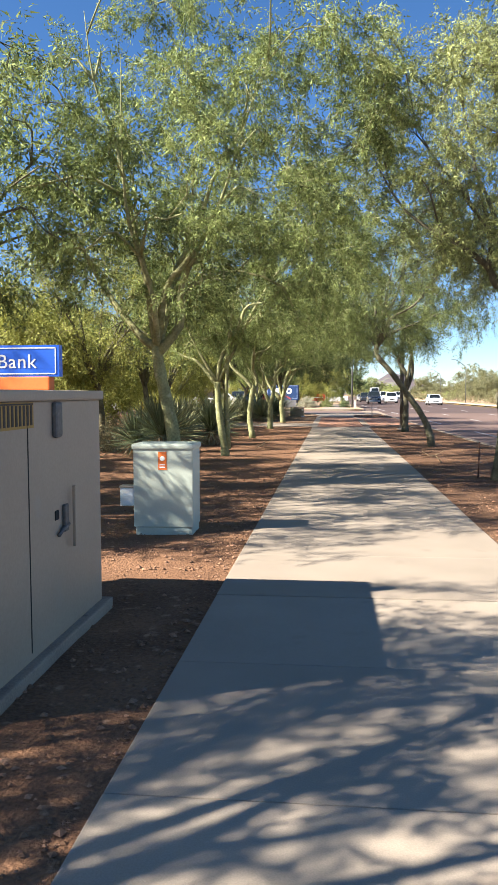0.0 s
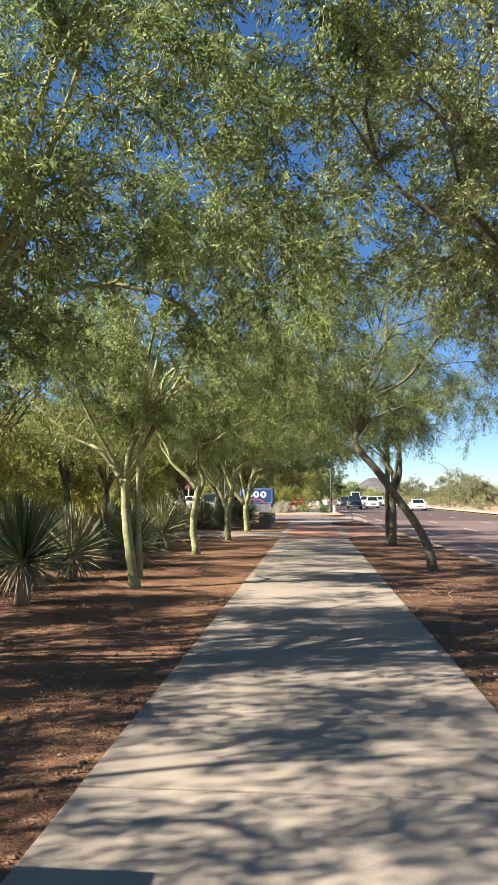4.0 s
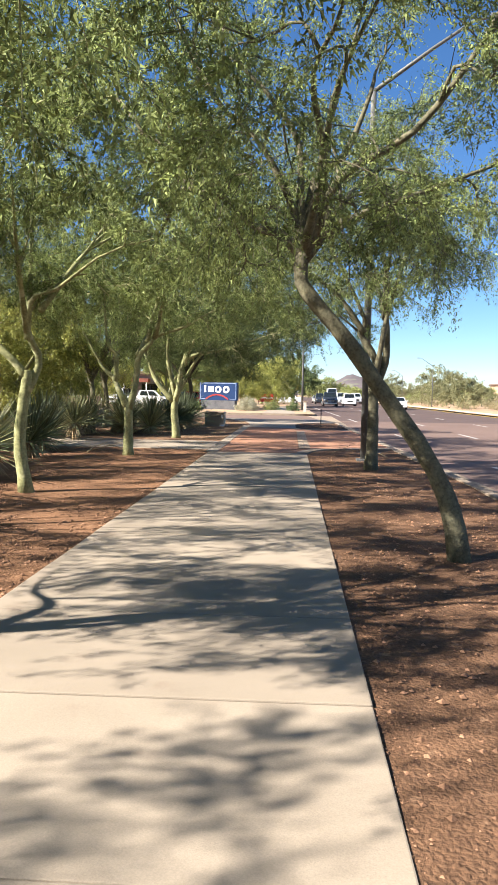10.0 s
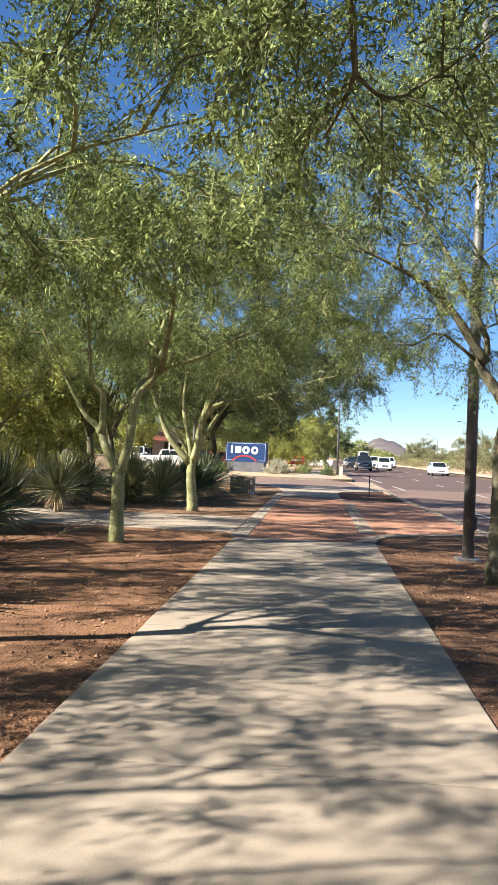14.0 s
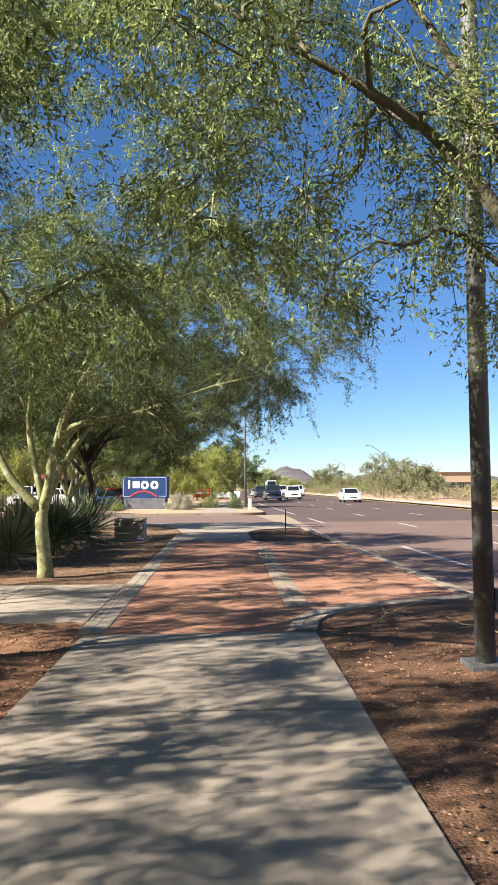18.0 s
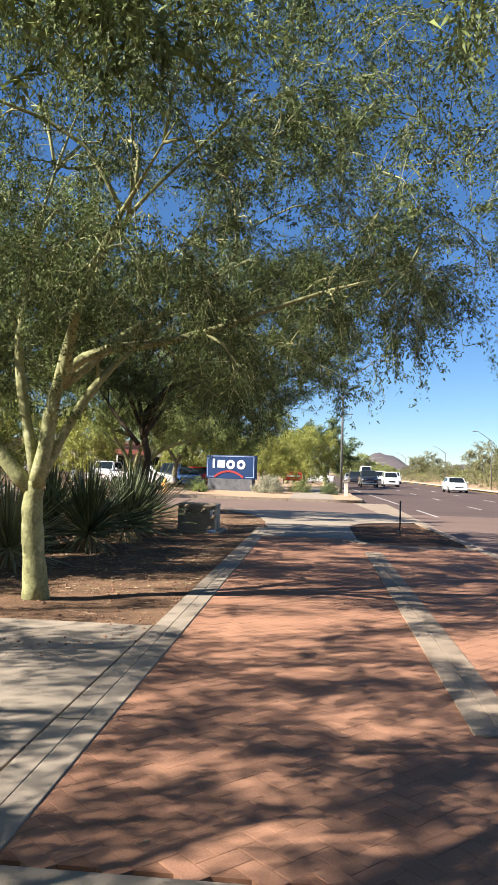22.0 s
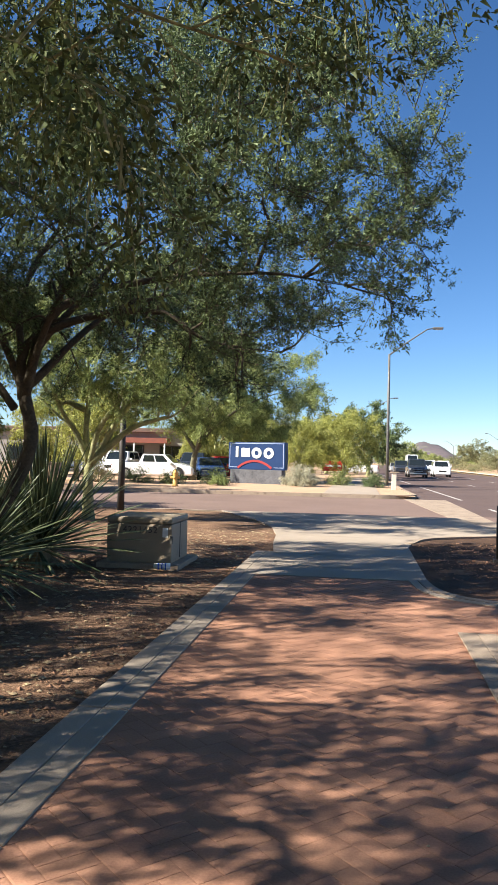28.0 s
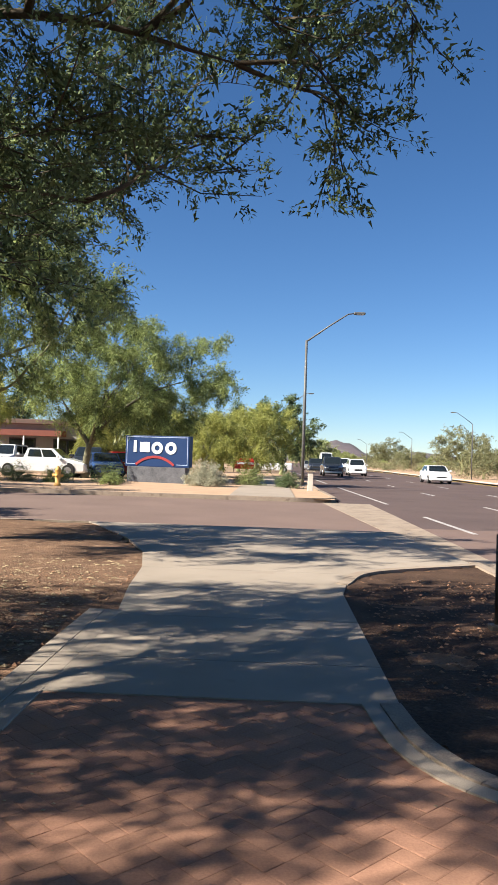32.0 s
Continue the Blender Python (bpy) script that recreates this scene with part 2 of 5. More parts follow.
ROOFING = mat("brown_roofing", (0.16, 0.10, 0.075), (0.12, 0.08, 0.06), 1, 50, 0.8, 0.2)
# purple-brown base takes in the bluish haze of the distance
HILL = mat("hazy_hill_rock", (0.115, 0.09, 0.095), (0.075, 0.066, 0.066), 0.02, 0.12, 0.95, 0.0, spots=((0.14, 0.14, 0.10), 0.05, 0.55))
YUCCA = mat("yucca_leaf", (0.36, 0.35, 0.18), (0.2, 0.21, 0.1), 3, 30, 0.55, 0.05, island=0.35, thin=0.15)
YUCCA_D = mat("dark_yucca_leaf", (0.15, 0.175, 0.085), (0.075, 0.095, 0.046), 3, 30, 0.5, 0.05, island=0.35, thin=0.12)
DEADLEAF = mat("dry_leaf", (0.34, 0.26, 0.15), (0.25, 0.18, 0.1), 6, 40, 0.85, 0.2, island=0.3)
SILVER = mat("silver_leaf", (0.46, 0.44, 0.31), (0.32, 0.31, 0.22), 3, 30, 0.7, 0, island=0.3, thin=0.25)
STRAW = mat("straw_leaf", (0.33, 0.275, 0.15), (0.24, 0.205, 0.115), 3, 30, 0.7, 0, island=0.3, thin=0.25)
CAR_WHITE = mat("white_car_paint", (0.72, 0.72, 0.71), (0.68, 0.68, 0.67), 1, 40, 0.25, 0.0, coat=0.6)
CAR_SILVER = mat("silver_car_paint", (0.42, 0.41, 0.39), (0.38, 0.37, 0.35), 1, 40, 0.3, 0.0, metal=0.5, coat=0.5)
CAR_DARK = mat("dark_car_paint", (0.03, 0.035, 0.045), (0.025, 0.03, 0.04), 1, 40, 0.25, 0.0, coat=0.6)
CAR_BLUE = mat("blue_car_paint", (0.03, 0.06, 0.15), (0.025, 0.05, 0.13), 1, 40, 0.25, 0.0, coat=0.6)
CAR_RED = mat("red_car_paint", (0.38, 0.03, 0.03), (0.32, 0.025, 0.025), 1, 40, 0.25, 0.0, coat=0.6)
CAR_YELLOW = mat("yellow_car_paint", (0.50, 0.37, 0.04), (0.44, 0.32, 0.04), 1, 40, 0.3, 0.0, coat=0.5)
GLASS = mat("tinted_glass", (0.015, 0.02, 0.022), None, 1, 40, 0.06, 0.0, spec=0.7)
TYRE = mat("tyre_rubber", (0.025, 0.024, 0.023), None, 8, 60, 0.9, 0.2)
RIM = mat("bright_metal", (0.5, 0.5, 0.5), (0.42, 0.42, 0.42), 4, 60, 0.3, 0.0, metal=0.8)
LAMPGLASS = mat("lamp_glass", (0.6, 0.62, 0.62), None, 4, 60, 0.1, 0.0, spec=0.8)


# ---- mesh tools ----
def part(name, bm, material, parent=None, label="", smooth=False):
    """Links a bmesh as one mesh object, under a thing or a part."""
    me = bpy.data.meshes.new(name)
    bm.to_mesh(me)
    bm.free()
    me.materials.append(material)
    if smooth:
        me.polygons.foreach_set("use_smooth", [True] * len(me.polygons))
    ob = new(name, me)
    ob.parent = parent
    if label:
        tagged(ob, label)
    return ob


def mesh_part(name, verts, faces, material, parent=None, label="", smooth=False):
    """The same from arrays of corners and faces."""
    me = bpy.data.meshes.new(name)
    me.from_pydata(verts, [], faces)
    me.materials.append(material)
    if smooth:
        me.polygons.foreach_set("use_smooth", [True] * len(me.polygons))
    ob = new(name, me)
    ob.parent = parent
    if label:
        tagged(ob, label)
    return ob


def thing(name, x, y, z, label, category, rz=0.0, group="", kind=""):
    ob = new(name)
    ob.empty_display_size = 0.1
    ob.matrix_world = pose(x, y, z, 0, 0, rz)
    return tagged(ob, label, category, group, kind)


def block(bm, x0, x1, y0, y1, z0, z1, bevel=0.0):
    """An upright box in a bmesh, with softened edges."""
    r = bmesh.ops.create_cube(bm, size=1.0)
    vs = r["verts"]
    for v in vs:
        v.co = Vector(((x0 + x1) / 2 + v.co.x * (x1 - x0), (y0 + y1) / 2 + v.co.y * (y1 - y0), (z0 + z1) / 2 + v.co.z * (z1 - z0)))
    if bevel:
        es = list({e for v in vs for e in v.link_edges})
        bmesh.ops.bevel(bm, geom=es, offset=bevel, segments=2, affect="EDGES", profile=0.6)
    return bm


def slab(x0, x1, y0, y1, z0, z1, bevel=0.0):
    return block(bmesh.new(), x0, x1, y0, y1, z0, z1, bevel)


def prism(outline, z0, z1):
    """A plate with a free outline, counter-clockwise."""
    bm = bmesh.new()
    low = [bm.verts.new((x, y, z0)) for x, y in outline]
    top = [bm.verts.new((x, y, z1)) for x, y in outline]
    n = len(outline)
    bm.faces.new(top)
    bm.faces.new(low[::-1])
    for i in range(n):
        bm.faces.new((low[i], low[(i + 1) % n], top[(i + 1) % n], top[i]))
    return bm


def tube(V, F, pts, radii, sides=6):
    """Adds a tapered tube along points to lists of corners and faces."""
    base = len(V)
    n = len(pts)
    d = (pts[1] - pts[0]).normalized()
    a = d.cross(Vector((1, 0, 0)) if abs(d.x) < 0.8 else Vector((0, 1, 0)))
    for i, p in enumerate(pts):
        d = (pts[min(i + 1, n - 1)] - pts[max(i - 1, 0)]).normalized()
        a = (a - d * a.dot(d)).normalized()
        b = d.cross(a)
        for k in range(sides):
            w = 2 * math.pi * k / sides
            V.append(p + (a * math.cos(w) + b * math.sin(w)) * radii[i])
    for i in range(n - 1):
        for k in range(sides):
            q = base + i * sides
            F.append((q + k, q + (k + 1) % sides, q + sides + (k + 1) % sides, q + sides + k))
    F.append(tuple(base + (n - 1) * sides + k for k in range(sides)))
    F.append(tuple(base + k for k in range(sides))[::-1])


def rod(name, pts, r, material, parent, sides=8, label=""):
    V, F = [], []
    pts = [Vector(p) for p in pts]
    rs = r if isinstance(r, (list, tuple)) else [r] * len(pts)
    tube(V, F, pts, rs, sides)
    return mesh_part(name, V, F, material, parent, label, True)


# ---- trees ----
def smooth_line(pts, n):
    """n points along a soft curve through the given ones."""
    pts = [Vector(p) for p in pts]
    P = [pts[0] * 2 - pts[1], *pts, pts[-1] * 2 - pts[-2]]
    out = []
    for i in range(n):
        u = i / (n - 1) * (len(pts) - 1)
        k = min(int(u), len(pts) - 2)
        t = u - k
        a, b, c, d = P[k:k + 4]
        out.append(0.5 * (2 * b + (c - a) * t + (2 * a - 5 * b + 4 * c - d) * t * t + (3 * b - a - 3 * c + d) * t * t * t))
    return out


def leaf_mesh(name, P, D, rng, per, length, size, material, parent, droop=0.5, spread=0.05, wide=0.44, along=1.2, sag=0.0):
    """Sprays of slim leaflets: per leaflets along each spray that starts at P and points along D."""
    n = len(P)
    s = rng.random((n, per)) * length
    d = D + np.array([0, 0, -droop])
    d /= np.linalg.norm(d, axis=1, keepdims=True) + 1e-9
    c = P[:, None, :] + d[:, None, :] * s[..., None] + rng.normal(0, spread, (n, per, 3))
    c[..., 2] -= sag * s * s / length
    c = c.reshape(-1, 3)
    m = len(c)
    a = rng.normal(0, 1, (m, 3)) + np.repeat(d, per, 0) * along + np.array([0, 0, -0.33 * along])
    a /= np.linalg.norm(a, axis=1, keepdims=True)
    b = np.cross(a, rng.normal(0, 1, (m, 3)))
    b /= np.linalg.norm(b, axis=1, keepdims=True) + 1e-9
    L = (size * (0.6 + 0.8 * rng.random(m)))[:, None]
    W = L * wide * 0.5
    V = np.stack([c - b * W, c + b * W, c + a * L], 1).reshape(-1, 3)
    me = bpy.data.meshes.new(name)
    me.vertices.add(3 * m)
    me.vertices.foreach_set("co", V.astype(np.float32).ravel())
    me.loops.add(3 * m)
    me.loops.foreach_set("vertex_index", np.arange(3 * m, dtype=np.int32))
    me.polygons.add(m)
    me.polygons.foreach_set("loop_start", np.arange(0, 3 * m, 3, dtype=np.int32))
    me.update(calc_edges=True)
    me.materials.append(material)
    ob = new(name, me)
    ob.parent = parent
    tagged(ob, kind="stuff")
    return ob


def tree(x, y, trunk, limbs, label, seed, centre, radii, bark=None, leaf=None, leaves=160000, leaf_size=0.057, radius=0.10, branches=90, twigs=7, droop=0.45, group="street trees", ground=0.0, floor=2.2, name="tree", spray=0.24, extra=4, wide=0.33, light=False, inner=0.3, hang=0.12, spread=0.027, rise=0.05, per_twig=6, lift=0.0, clear=0.0):
    """A desert tree: trunk line and main limbs as given from its foot; branches then reach from the limbs into the
    crown's space, and twigs with sprays of fine leaves hang from them."""
    bark, leaf = bark or BARK, leaf or LEAF
    rng = np.random.default_rng(seed)
    root = thing(name, x, y, ground, label, "tree", 0, group)
    line = smooth_line(trunk, 14)
    rs = [radius * (1.3 if i == 0 else 1.08 if i == 1 else 1.0 - 0.02 * i) * (1 + 0.06 * math.sin(i * 2.3 + seed)) for i in range(14)]
    line[0].z -= 0.1
    V, F = [], []
    tube(V, F, line, rs, 12)
    mesh_part("trunk", V, F, bark, root, "", True)
    lines = []
    limbs = list(limbs)
    fork = line[-1]
    for k in range(extra):
        az = 2 * math.pi * (k + 0.7 * rng.random()) / max(1, extra) + seed * 0.7
        e = np.array([math.cos(az), math.sin(az)]) * np.array(radii[:2]) * (0.45 + 0.3 * rng.random()) + np.array(centre[:2]) * 0.7
        top = centre[2] + radii[2] * (0.1 + 0.6 * rng.random())
        f0 = fork - Vector((0, 0, 0.12 * rng.random()))
        path = [tuple(f0)]
        for v, hgt in ((0.12, 0.2), (0.32, 0.38), (0.52, 0.62), (0.78, 0.8), (1.0, 1.0)):
            w = 0.07 if v < 1 else 0.0
            path.append((fork.x + (e[0] - fork.x) * v + rng.normal(0, w), fork.y + (e[1] - fork.y) * v + rng.normal(0, w), fork.z + (top - fork.z) * hgt + rng.normal(0, w * 0.5)))
        limbs.append(path)
    for k, l in enumerate(limbs):
        r0 = radius * (0.72 if k < 2 else 0.54)
        l = [Vector(p) for p in l]
        for q in range(1, len(l) - 1):
            l[q] += Vector(rng.normal(0, 0.05, 3))
        pts = smooth_line(l, 16)
        n = len(pts)
        V, F = [], []
        tube(V, F, pts, [r0 * (1 - 0.93 * (i / (n - 1)) ** 1.05) * (1 + 0.07 * math.sin(i * 1.9 + k)) for i in range(n)], 5 if light else 8)
        mesh_part("limb", V, F, bark, root, "", True)
        lines.append((pts, r0))
    nodes = [(p, (pts[min(i + 1, len(pts) - 1)] - pts[i - 1]).normalized(), r0 * (1 - 0.80 * i / len(pts))) for pts, r0 in lines for i, p in enumerate(pts) if i > 4]
    NP = np.array([tuple(p) for p, _, _ in nodes])
    c, rad = np.array(centre), np.array(radii)
    taken = np.zeros(len(nodes))
    ends, dirs = [], []
    BV, BF, TV, TF = [], [], [], []
    for b in range(branches):
        u = rng.normal(0, 1, 3)
        u /= np.linalg.norm(u)
        k = 0.38 + 0.67 * rng.random() ** 0.6
        goal = c + u * rad * k * (0.88 + 0.24 * rng.random())
        low = floor + lift * max(0.0, math.hypot(goal[0] - fork.x, goal[1] - fork.y) - 2.4)
        if clear and goal[1] < fork.y - 0.5 and abs(goal[0] - fork.x) < 2.3:
            low = max(low, clear)
        if goal[2] < low:
            goal[2] = low + 0.35 * rng.random()
        d2 = np.linalg.norm((NP - goal) * np.array([1, 1, 0.9]), axis=1) + 0.5 * np.maximum(0, NP[:, 2] - goal[2])
        j = int(np.argmin(d2 + rng.random(len(d2)) * 0.35 + taken * 0.45))
        taken[max(0, j - 1):j + 2] += 1
        p, d, r = nodes[j]
        g = Vector(goal)
        span = (g - p).length
        if span < 0.3:
            g = p + Vector(u) * 0.5
            span = 0.5
        m1 = p.lerp(g, 0.35) + d * span * 0.16 + Vector((0, 0, 0.12 * span)) + Vector(rng.normal(0, 0.05 * span, 3))
        m2 = p.lerp(g, 0.72) + Vector((0, 0, 0.10 * span)) + Vector(rng.normal(0, 0.06 * span, 3))
        q = smooth_line([p, m1, m2, g], 8)
        rb = min(r * 0.75, 0.010 + 0.011 * span)
        tube(BV, BF, q, [rb * (1 - 0.11 * s) + 0.002 for s in range(8)], 3 if light else 5)
        nodes += [(q[s], (q[s + 1] - q[s - 1]).normalized(), rb * (1 - 0.11 * s)) for s in (3, 5)]
        NP = np.vstack([NP, [tuple(q[3]), tuple(q[5])]])
        taken = np.append(taken, [0.6, 0.6])
        for t in range(twigs):
            v = inner + (1 - inner) * (t + rng.random()) / twigs
            jj = min(int(v * 7), 6)
            tp = q[jj].lerp(q[jj + 1], min(1, v * 7 - jj))
            w = Vector(rng.normal(0, 1, 3))
            td = ((q[jj + 1] - q[jj]).normalized() * 0.7 + w * 0.6 + Vector((0, 0, rise))).normalized()
            tl = 0.3 + 0.4 * rng.random()
            down = droop * 1.6
            if rng.random() < hang:
                tl, down = 0.6 + 0.5 * rng.random(), 2.6
            mid = tp + td * min(tl, 0.6) * 0.5
            end = mid + (td + Vector((0, 0, -down))).normalized() * tl * 0.5
            if end.z < low - 0.3:
                end.z = low - 0.3 + 0.25 * rng.random()
            tube(TV, TF, [tp, mid, end], [0.006, 0.004, 0.002], 3)
            for s in range(per_twig):
                f = (s + rng.random()) / per_twig
                at = tp.lerp(mid, f * 2) if f < 0.5 else mid.lerp(end, f * 2 - 1)
                ends.append(tuple(at))
                dirs.append(tuple((td + (end - mid).normalized()) * 0.45 + Vector(rng.normal(0, 0.5, 3)) + Vector((0, 0, rise))))
    tagged(mesh_part("branchwork", BV, BF, bark, root, "", True), kind="stuff")
    tagged(mesh_part("twigwork", TV, TF, bark, root, "", False), kind="stuff")
    P, D = np.array(ends), np.array(dirs)
    per = max(2, int(leaves / len(P)))
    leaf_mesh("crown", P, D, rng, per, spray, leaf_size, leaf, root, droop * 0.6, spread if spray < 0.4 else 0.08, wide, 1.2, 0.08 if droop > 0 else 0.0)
    return root

# ---- ground, road, kerbs ----
def kerb_x(y):
    """The street-side kerb line."""
    return 4.45 - 0.027 * y


ROAD_Z = -0.13
part("ground", slab(-1500, 1500, -600, 3000, -0.6, -0.17), DESERT)
tagged(bpy.data.objects["ground"], "dry pale desert ground reaching to the horizon", "ground", kind="structure")
bm = prism([(kerb_x(-40), -40), (18.5, -40), (18.05, 53), (kerb_x(53), 53)], -0.3, ROAD_Z)
tagged(part("road", bm, ASPHALT_R), "wide reddish brown asphalt road", "road", kind="structure")
bm = prism([(kerb_x(53), 53), (18.05, 53), (18.0, 60), (17.0, 400), (kerb_x(400) + 7.5, 400), (kerb_x(64), 64)], -0.3, ROAD_Z)
tagged(part("road_far", bm, ASPHALT), "darker resurfaced asphalt further along the road", "road", kind="structure")
tagged(part("side_road", slab(-60, 3.1, 50.4, 62.5, -0.3, ROAD_Z - 0.004), ASPHALT_P), "pinkish asphalt entrance road crossing the walkway", "road", kind="structure")
tagged(part("gutter", prism([(kerb_x(46) - 0.1, 46.3), (kerb_x(46) + 0.55, 46.3), (kerb_x(62.5) + 1.0, 62.5), (kerb_x(62.5) - 0.7, 62.5)], -0.3, ROAD_Z + 0.006), KERB), "broad concrete gutter across the mouth of the side road", "gutter", kind="structure")


def soil_patch(name, outline, step, label, seed=1, hump=0.025, material=None, z=-0.012):
    """A sheet of bare soil with small humps inside an outline."""
    xs, ys = [p[0] for p in outline], [p[1] for p in outline]
    x0, x1, y0, y1 = min(xs), max(xs), min(ys), max(ys)
    nx, ny = max(2, int((x1 - x0) / step)), max(2, int((y1 - y0) / step))
    n = len(outline)

    def inside(px, py):
        hit = False
        for a in range(n):
            (ax, ay), (bx, by) = outline[a], outline[(a + 1) % n]
            if (ay > py) != (by > py) and px < (bx - ax) * (py - ay) / (by - ay) + ax:
                hit = not hit
        return hit

    V, F = [], []
    for j in range(ny + 1):
        for i in range(nx + 1):
            xx, yy = x0 + (x1 - x0) * i / nx, y0 + (y1 - y0) * j / ny
            h = noise.noise((xx * 0.9, yy * 0.9, seed)) * hump + noise.noise((xx * 4, yy * 4, seed)) * hump * 0.35
            V.append((xx, yy, z + h * 0.7))
    for j in range(ny):
        for i in range(nx):
            if inside(x0 + (x1 - x0) * (i + 0.5) / nx, y0 + (y1 - y0) * (j + 0.5) / ny):
                q = j * (nx + 1) + i
                F.append((q, q + 1, q + nx + 2, q + nx + 1))
    ob = mesh_part(name, V, F, material or SOIL, None, "", True)
    return tagged(ob, label, "soil", kind="structure")


soil_patch("soil_left", [(-9, -16), (-1.05, -16), (-1.05, 29.0), (-9, 29.0)], 0.16, "reddish bare desert soil beside the walkway", 1)
soil_patch("soil_corner_bed", [(-9, 29.0), (-1.05, 29.0), (-1.05, 41), (-1.1, 44.2), (-1.4, 45.6), (-3.1, 50.2), (-9, 50.2)], 0.16, "brown soil with dry litter round the steel box", 1, 0.04, SOIL_B)
soil_patch("soil_far_left", [(-45, -16), (-9, -16), (-9, 50.2), (-45, 50.2)], 1.0, "reddish bare desert soil under the trees", 1, 0.02)
soil_patch("soil_right", [(1.2, -16), (kerb_x(-16) - 0.1, -16), (kerb_x(27) - 0.1, 27.4), (2.3, 27.0), (1.55, 26.5), (1.3, 25.7), (1.2, 24)], 0.16, "brown gravelly soil strip between walkway and road", 2, 0.025, SOIL_R)
soil_patch("soil_island", [(1.03, 43.6), (1.0, 40), (1.0, 39.45), (1.04, 38.98), (1.12, 38.7), (1.27, 38.43), (1.58, 38.21), (2.1, 38.06), (3.36, 38.16), (3.25, 45.7), (1.55, 44.7)], 0.16, "soil in a kerbed planting island, toned dark like its shade", 3, 0.04, SOIL_SHADE)
soil_patch("soil_corner", [(-60, 62.7), (2.3, 62.7), (2.55, 64), (1.7, 110), (-60, 110)], 0.8, "sunlit tan gravelly soil beyond the side road", 5, 0.02, SOIL_PALE)
soil_patch("soil_opposite", [(18.4, -40), (90, -40), (90, 60), (18.0, 60)], 2.0, "dry pale verge across the road", 6, 0.05, SOIL_PALE, 0.0)
soil_patch("soil_opposite_far", [(17.9, 60), (90, 60), (90, 400), (17.0, 400)], 4.0, "dry pale verge across the road", 6, 0.05, SOIL_PALE, 0.0)

tagged(part("sub_base", prism([(-1.4, 24.9), (kerb_x(25) - 0.1, 24.9), (kerb_x(50) - 0.3, 50.3), (-2.8, 50.3), (-1.4, 45)], -0.2, -0.03), SOIL), "compacted earth under the paving", "soil", kind="structure")
walkway = thing("walkway", 0, 0, 0, "pale tan concrete walkway of broad slabs", "walkway", kind="structure")
SLAB = 1.405
k = 0
while k < 29:
    y1 = 22.37 - SLAB * (k - 2)
    y0 = y1 - SLAB
    y1 = min(y1, 25.29)
    part("slab", slab(-1.22, 1.22, y0 + 0.005, y1 - 0.005, -0.12, 0.006 + 0.003 * math.sin(k * 2.1), 0.008), CONCRETE, walkway)
    k += 1
for y0, y1, xl0, xl1, xr0, xr1 in ((39.4, 40.2, -1.02, -1.02, 1.03, 1.03), (40.2, 41.6, -1.02, -1.04, 1.03, 1.03), (41.6, 43.0, -1.04, -1.2, 1.03, 1.03), (43.0, 44.4, -1.2, -1.3, 1.03, 1.25), (44.4, 45.9, -1.3, -1.55, 1.25, 3.1), (45.9, 47.6, -1.55, -2.1, kerb_x(46) - 0.15, kerb_x(47.6) - 0.2), (47.6, 50.35, -2.1, -3.4, kerb_x(47.6) - 0.2, kerb_x(50.4) - 0.4)):
    part("slab", prism([(xl0, y0 + 0.005), (xr0, y0 + 0.005), (xr1, y1 - 0.005), (xl1, y1 - 0.005)], -0.3, 0.006), CONCRETE, walkway)
part("slab", prism([(-26, 48.6), (-3.4, 50.36), (-3.4, 50.4), (-26, 50.4)], -0.3, 0.004), KERB, walkway)
for k in range(14):
    part("slab", slab(-1.3, 1.1, 63.0 + k * 2.4, 63.0 + (k + 1) * 2.4 - 0.01, -0.1, 0.01), CONCRETE, walkway)
for k in range(4):
    part("slab", slab(-1.32 - 1.5 * (k + 1), -1.32 - 1.5 * k - 0.01, 26.0, 29.4, -0.12, 0.004, 0.006), CONCRETE, walkway)
for k in range(11):
    part("edging_slab", slab(-1.31, -1.170, 25.26 + k * 1.5, 25.25 + (k + 1) * 1.5 - 0.006, -0.1, 0.01, 0.004), CONCRETE, walkway)
    part("edging_slab", slab(-1.166, -1.02, 25.26 + k * 1.5, 25.25 + (k + 1) * 1.5 - 0.006, -0.1, 0.008, 0.004), CONCRETE, walkway)
for k in range(7):
    part("edging_slab", slab(1.04, 1.194, 26.9 + k * 1.4, 26.9 + (k + 1) * 1.4 - 0.006, -0.1, 0.008, 0.004), KERB, walkway)
    part("edging_slab", slab(1.198, 1.35, 26.9 + k * 1.4, 26.9 + (k + 1) * 1.4 - 0.006, -0.1, 0.008, 0.004), KERB, walkway)


def edging(name, pts, width, z0, z1, parent, material, pieces):
    """A kerb band along a soft line, cut into pieces."""
    line = smooth_line([(px, py, 0) for px, py in pts], pieces * 4 + 1)
    for k in range(pieces):
        seg = line[k * 4:k * 4 + 5]
        left, right = [], []
        for i, p in enumerate(seg):
            d = (seg[min(i + 1, 4)] - seg[max(i - 1, 0)]).normalized()
            nrm = Vector((-d.y, d.x, 0))
            left.append((p.x + nrm.x * width / 2, p.y + nrm.y * width / 2))
            right.append((p.x - nrm.x * width / 2, p.y - nrm.y * width / 2))
        part(name, prism(right + left[::-1], z0, z1), material, parent)


plaza = thing("paved_area", 0, 0, 0, "red brick pavers laid in herringbone", "paving", kind="structure")
kerb = thing("kerb", 0, 0, 0, "pale worn concrete kerb along the road", "kerb", kind="structure")
y = -16.0
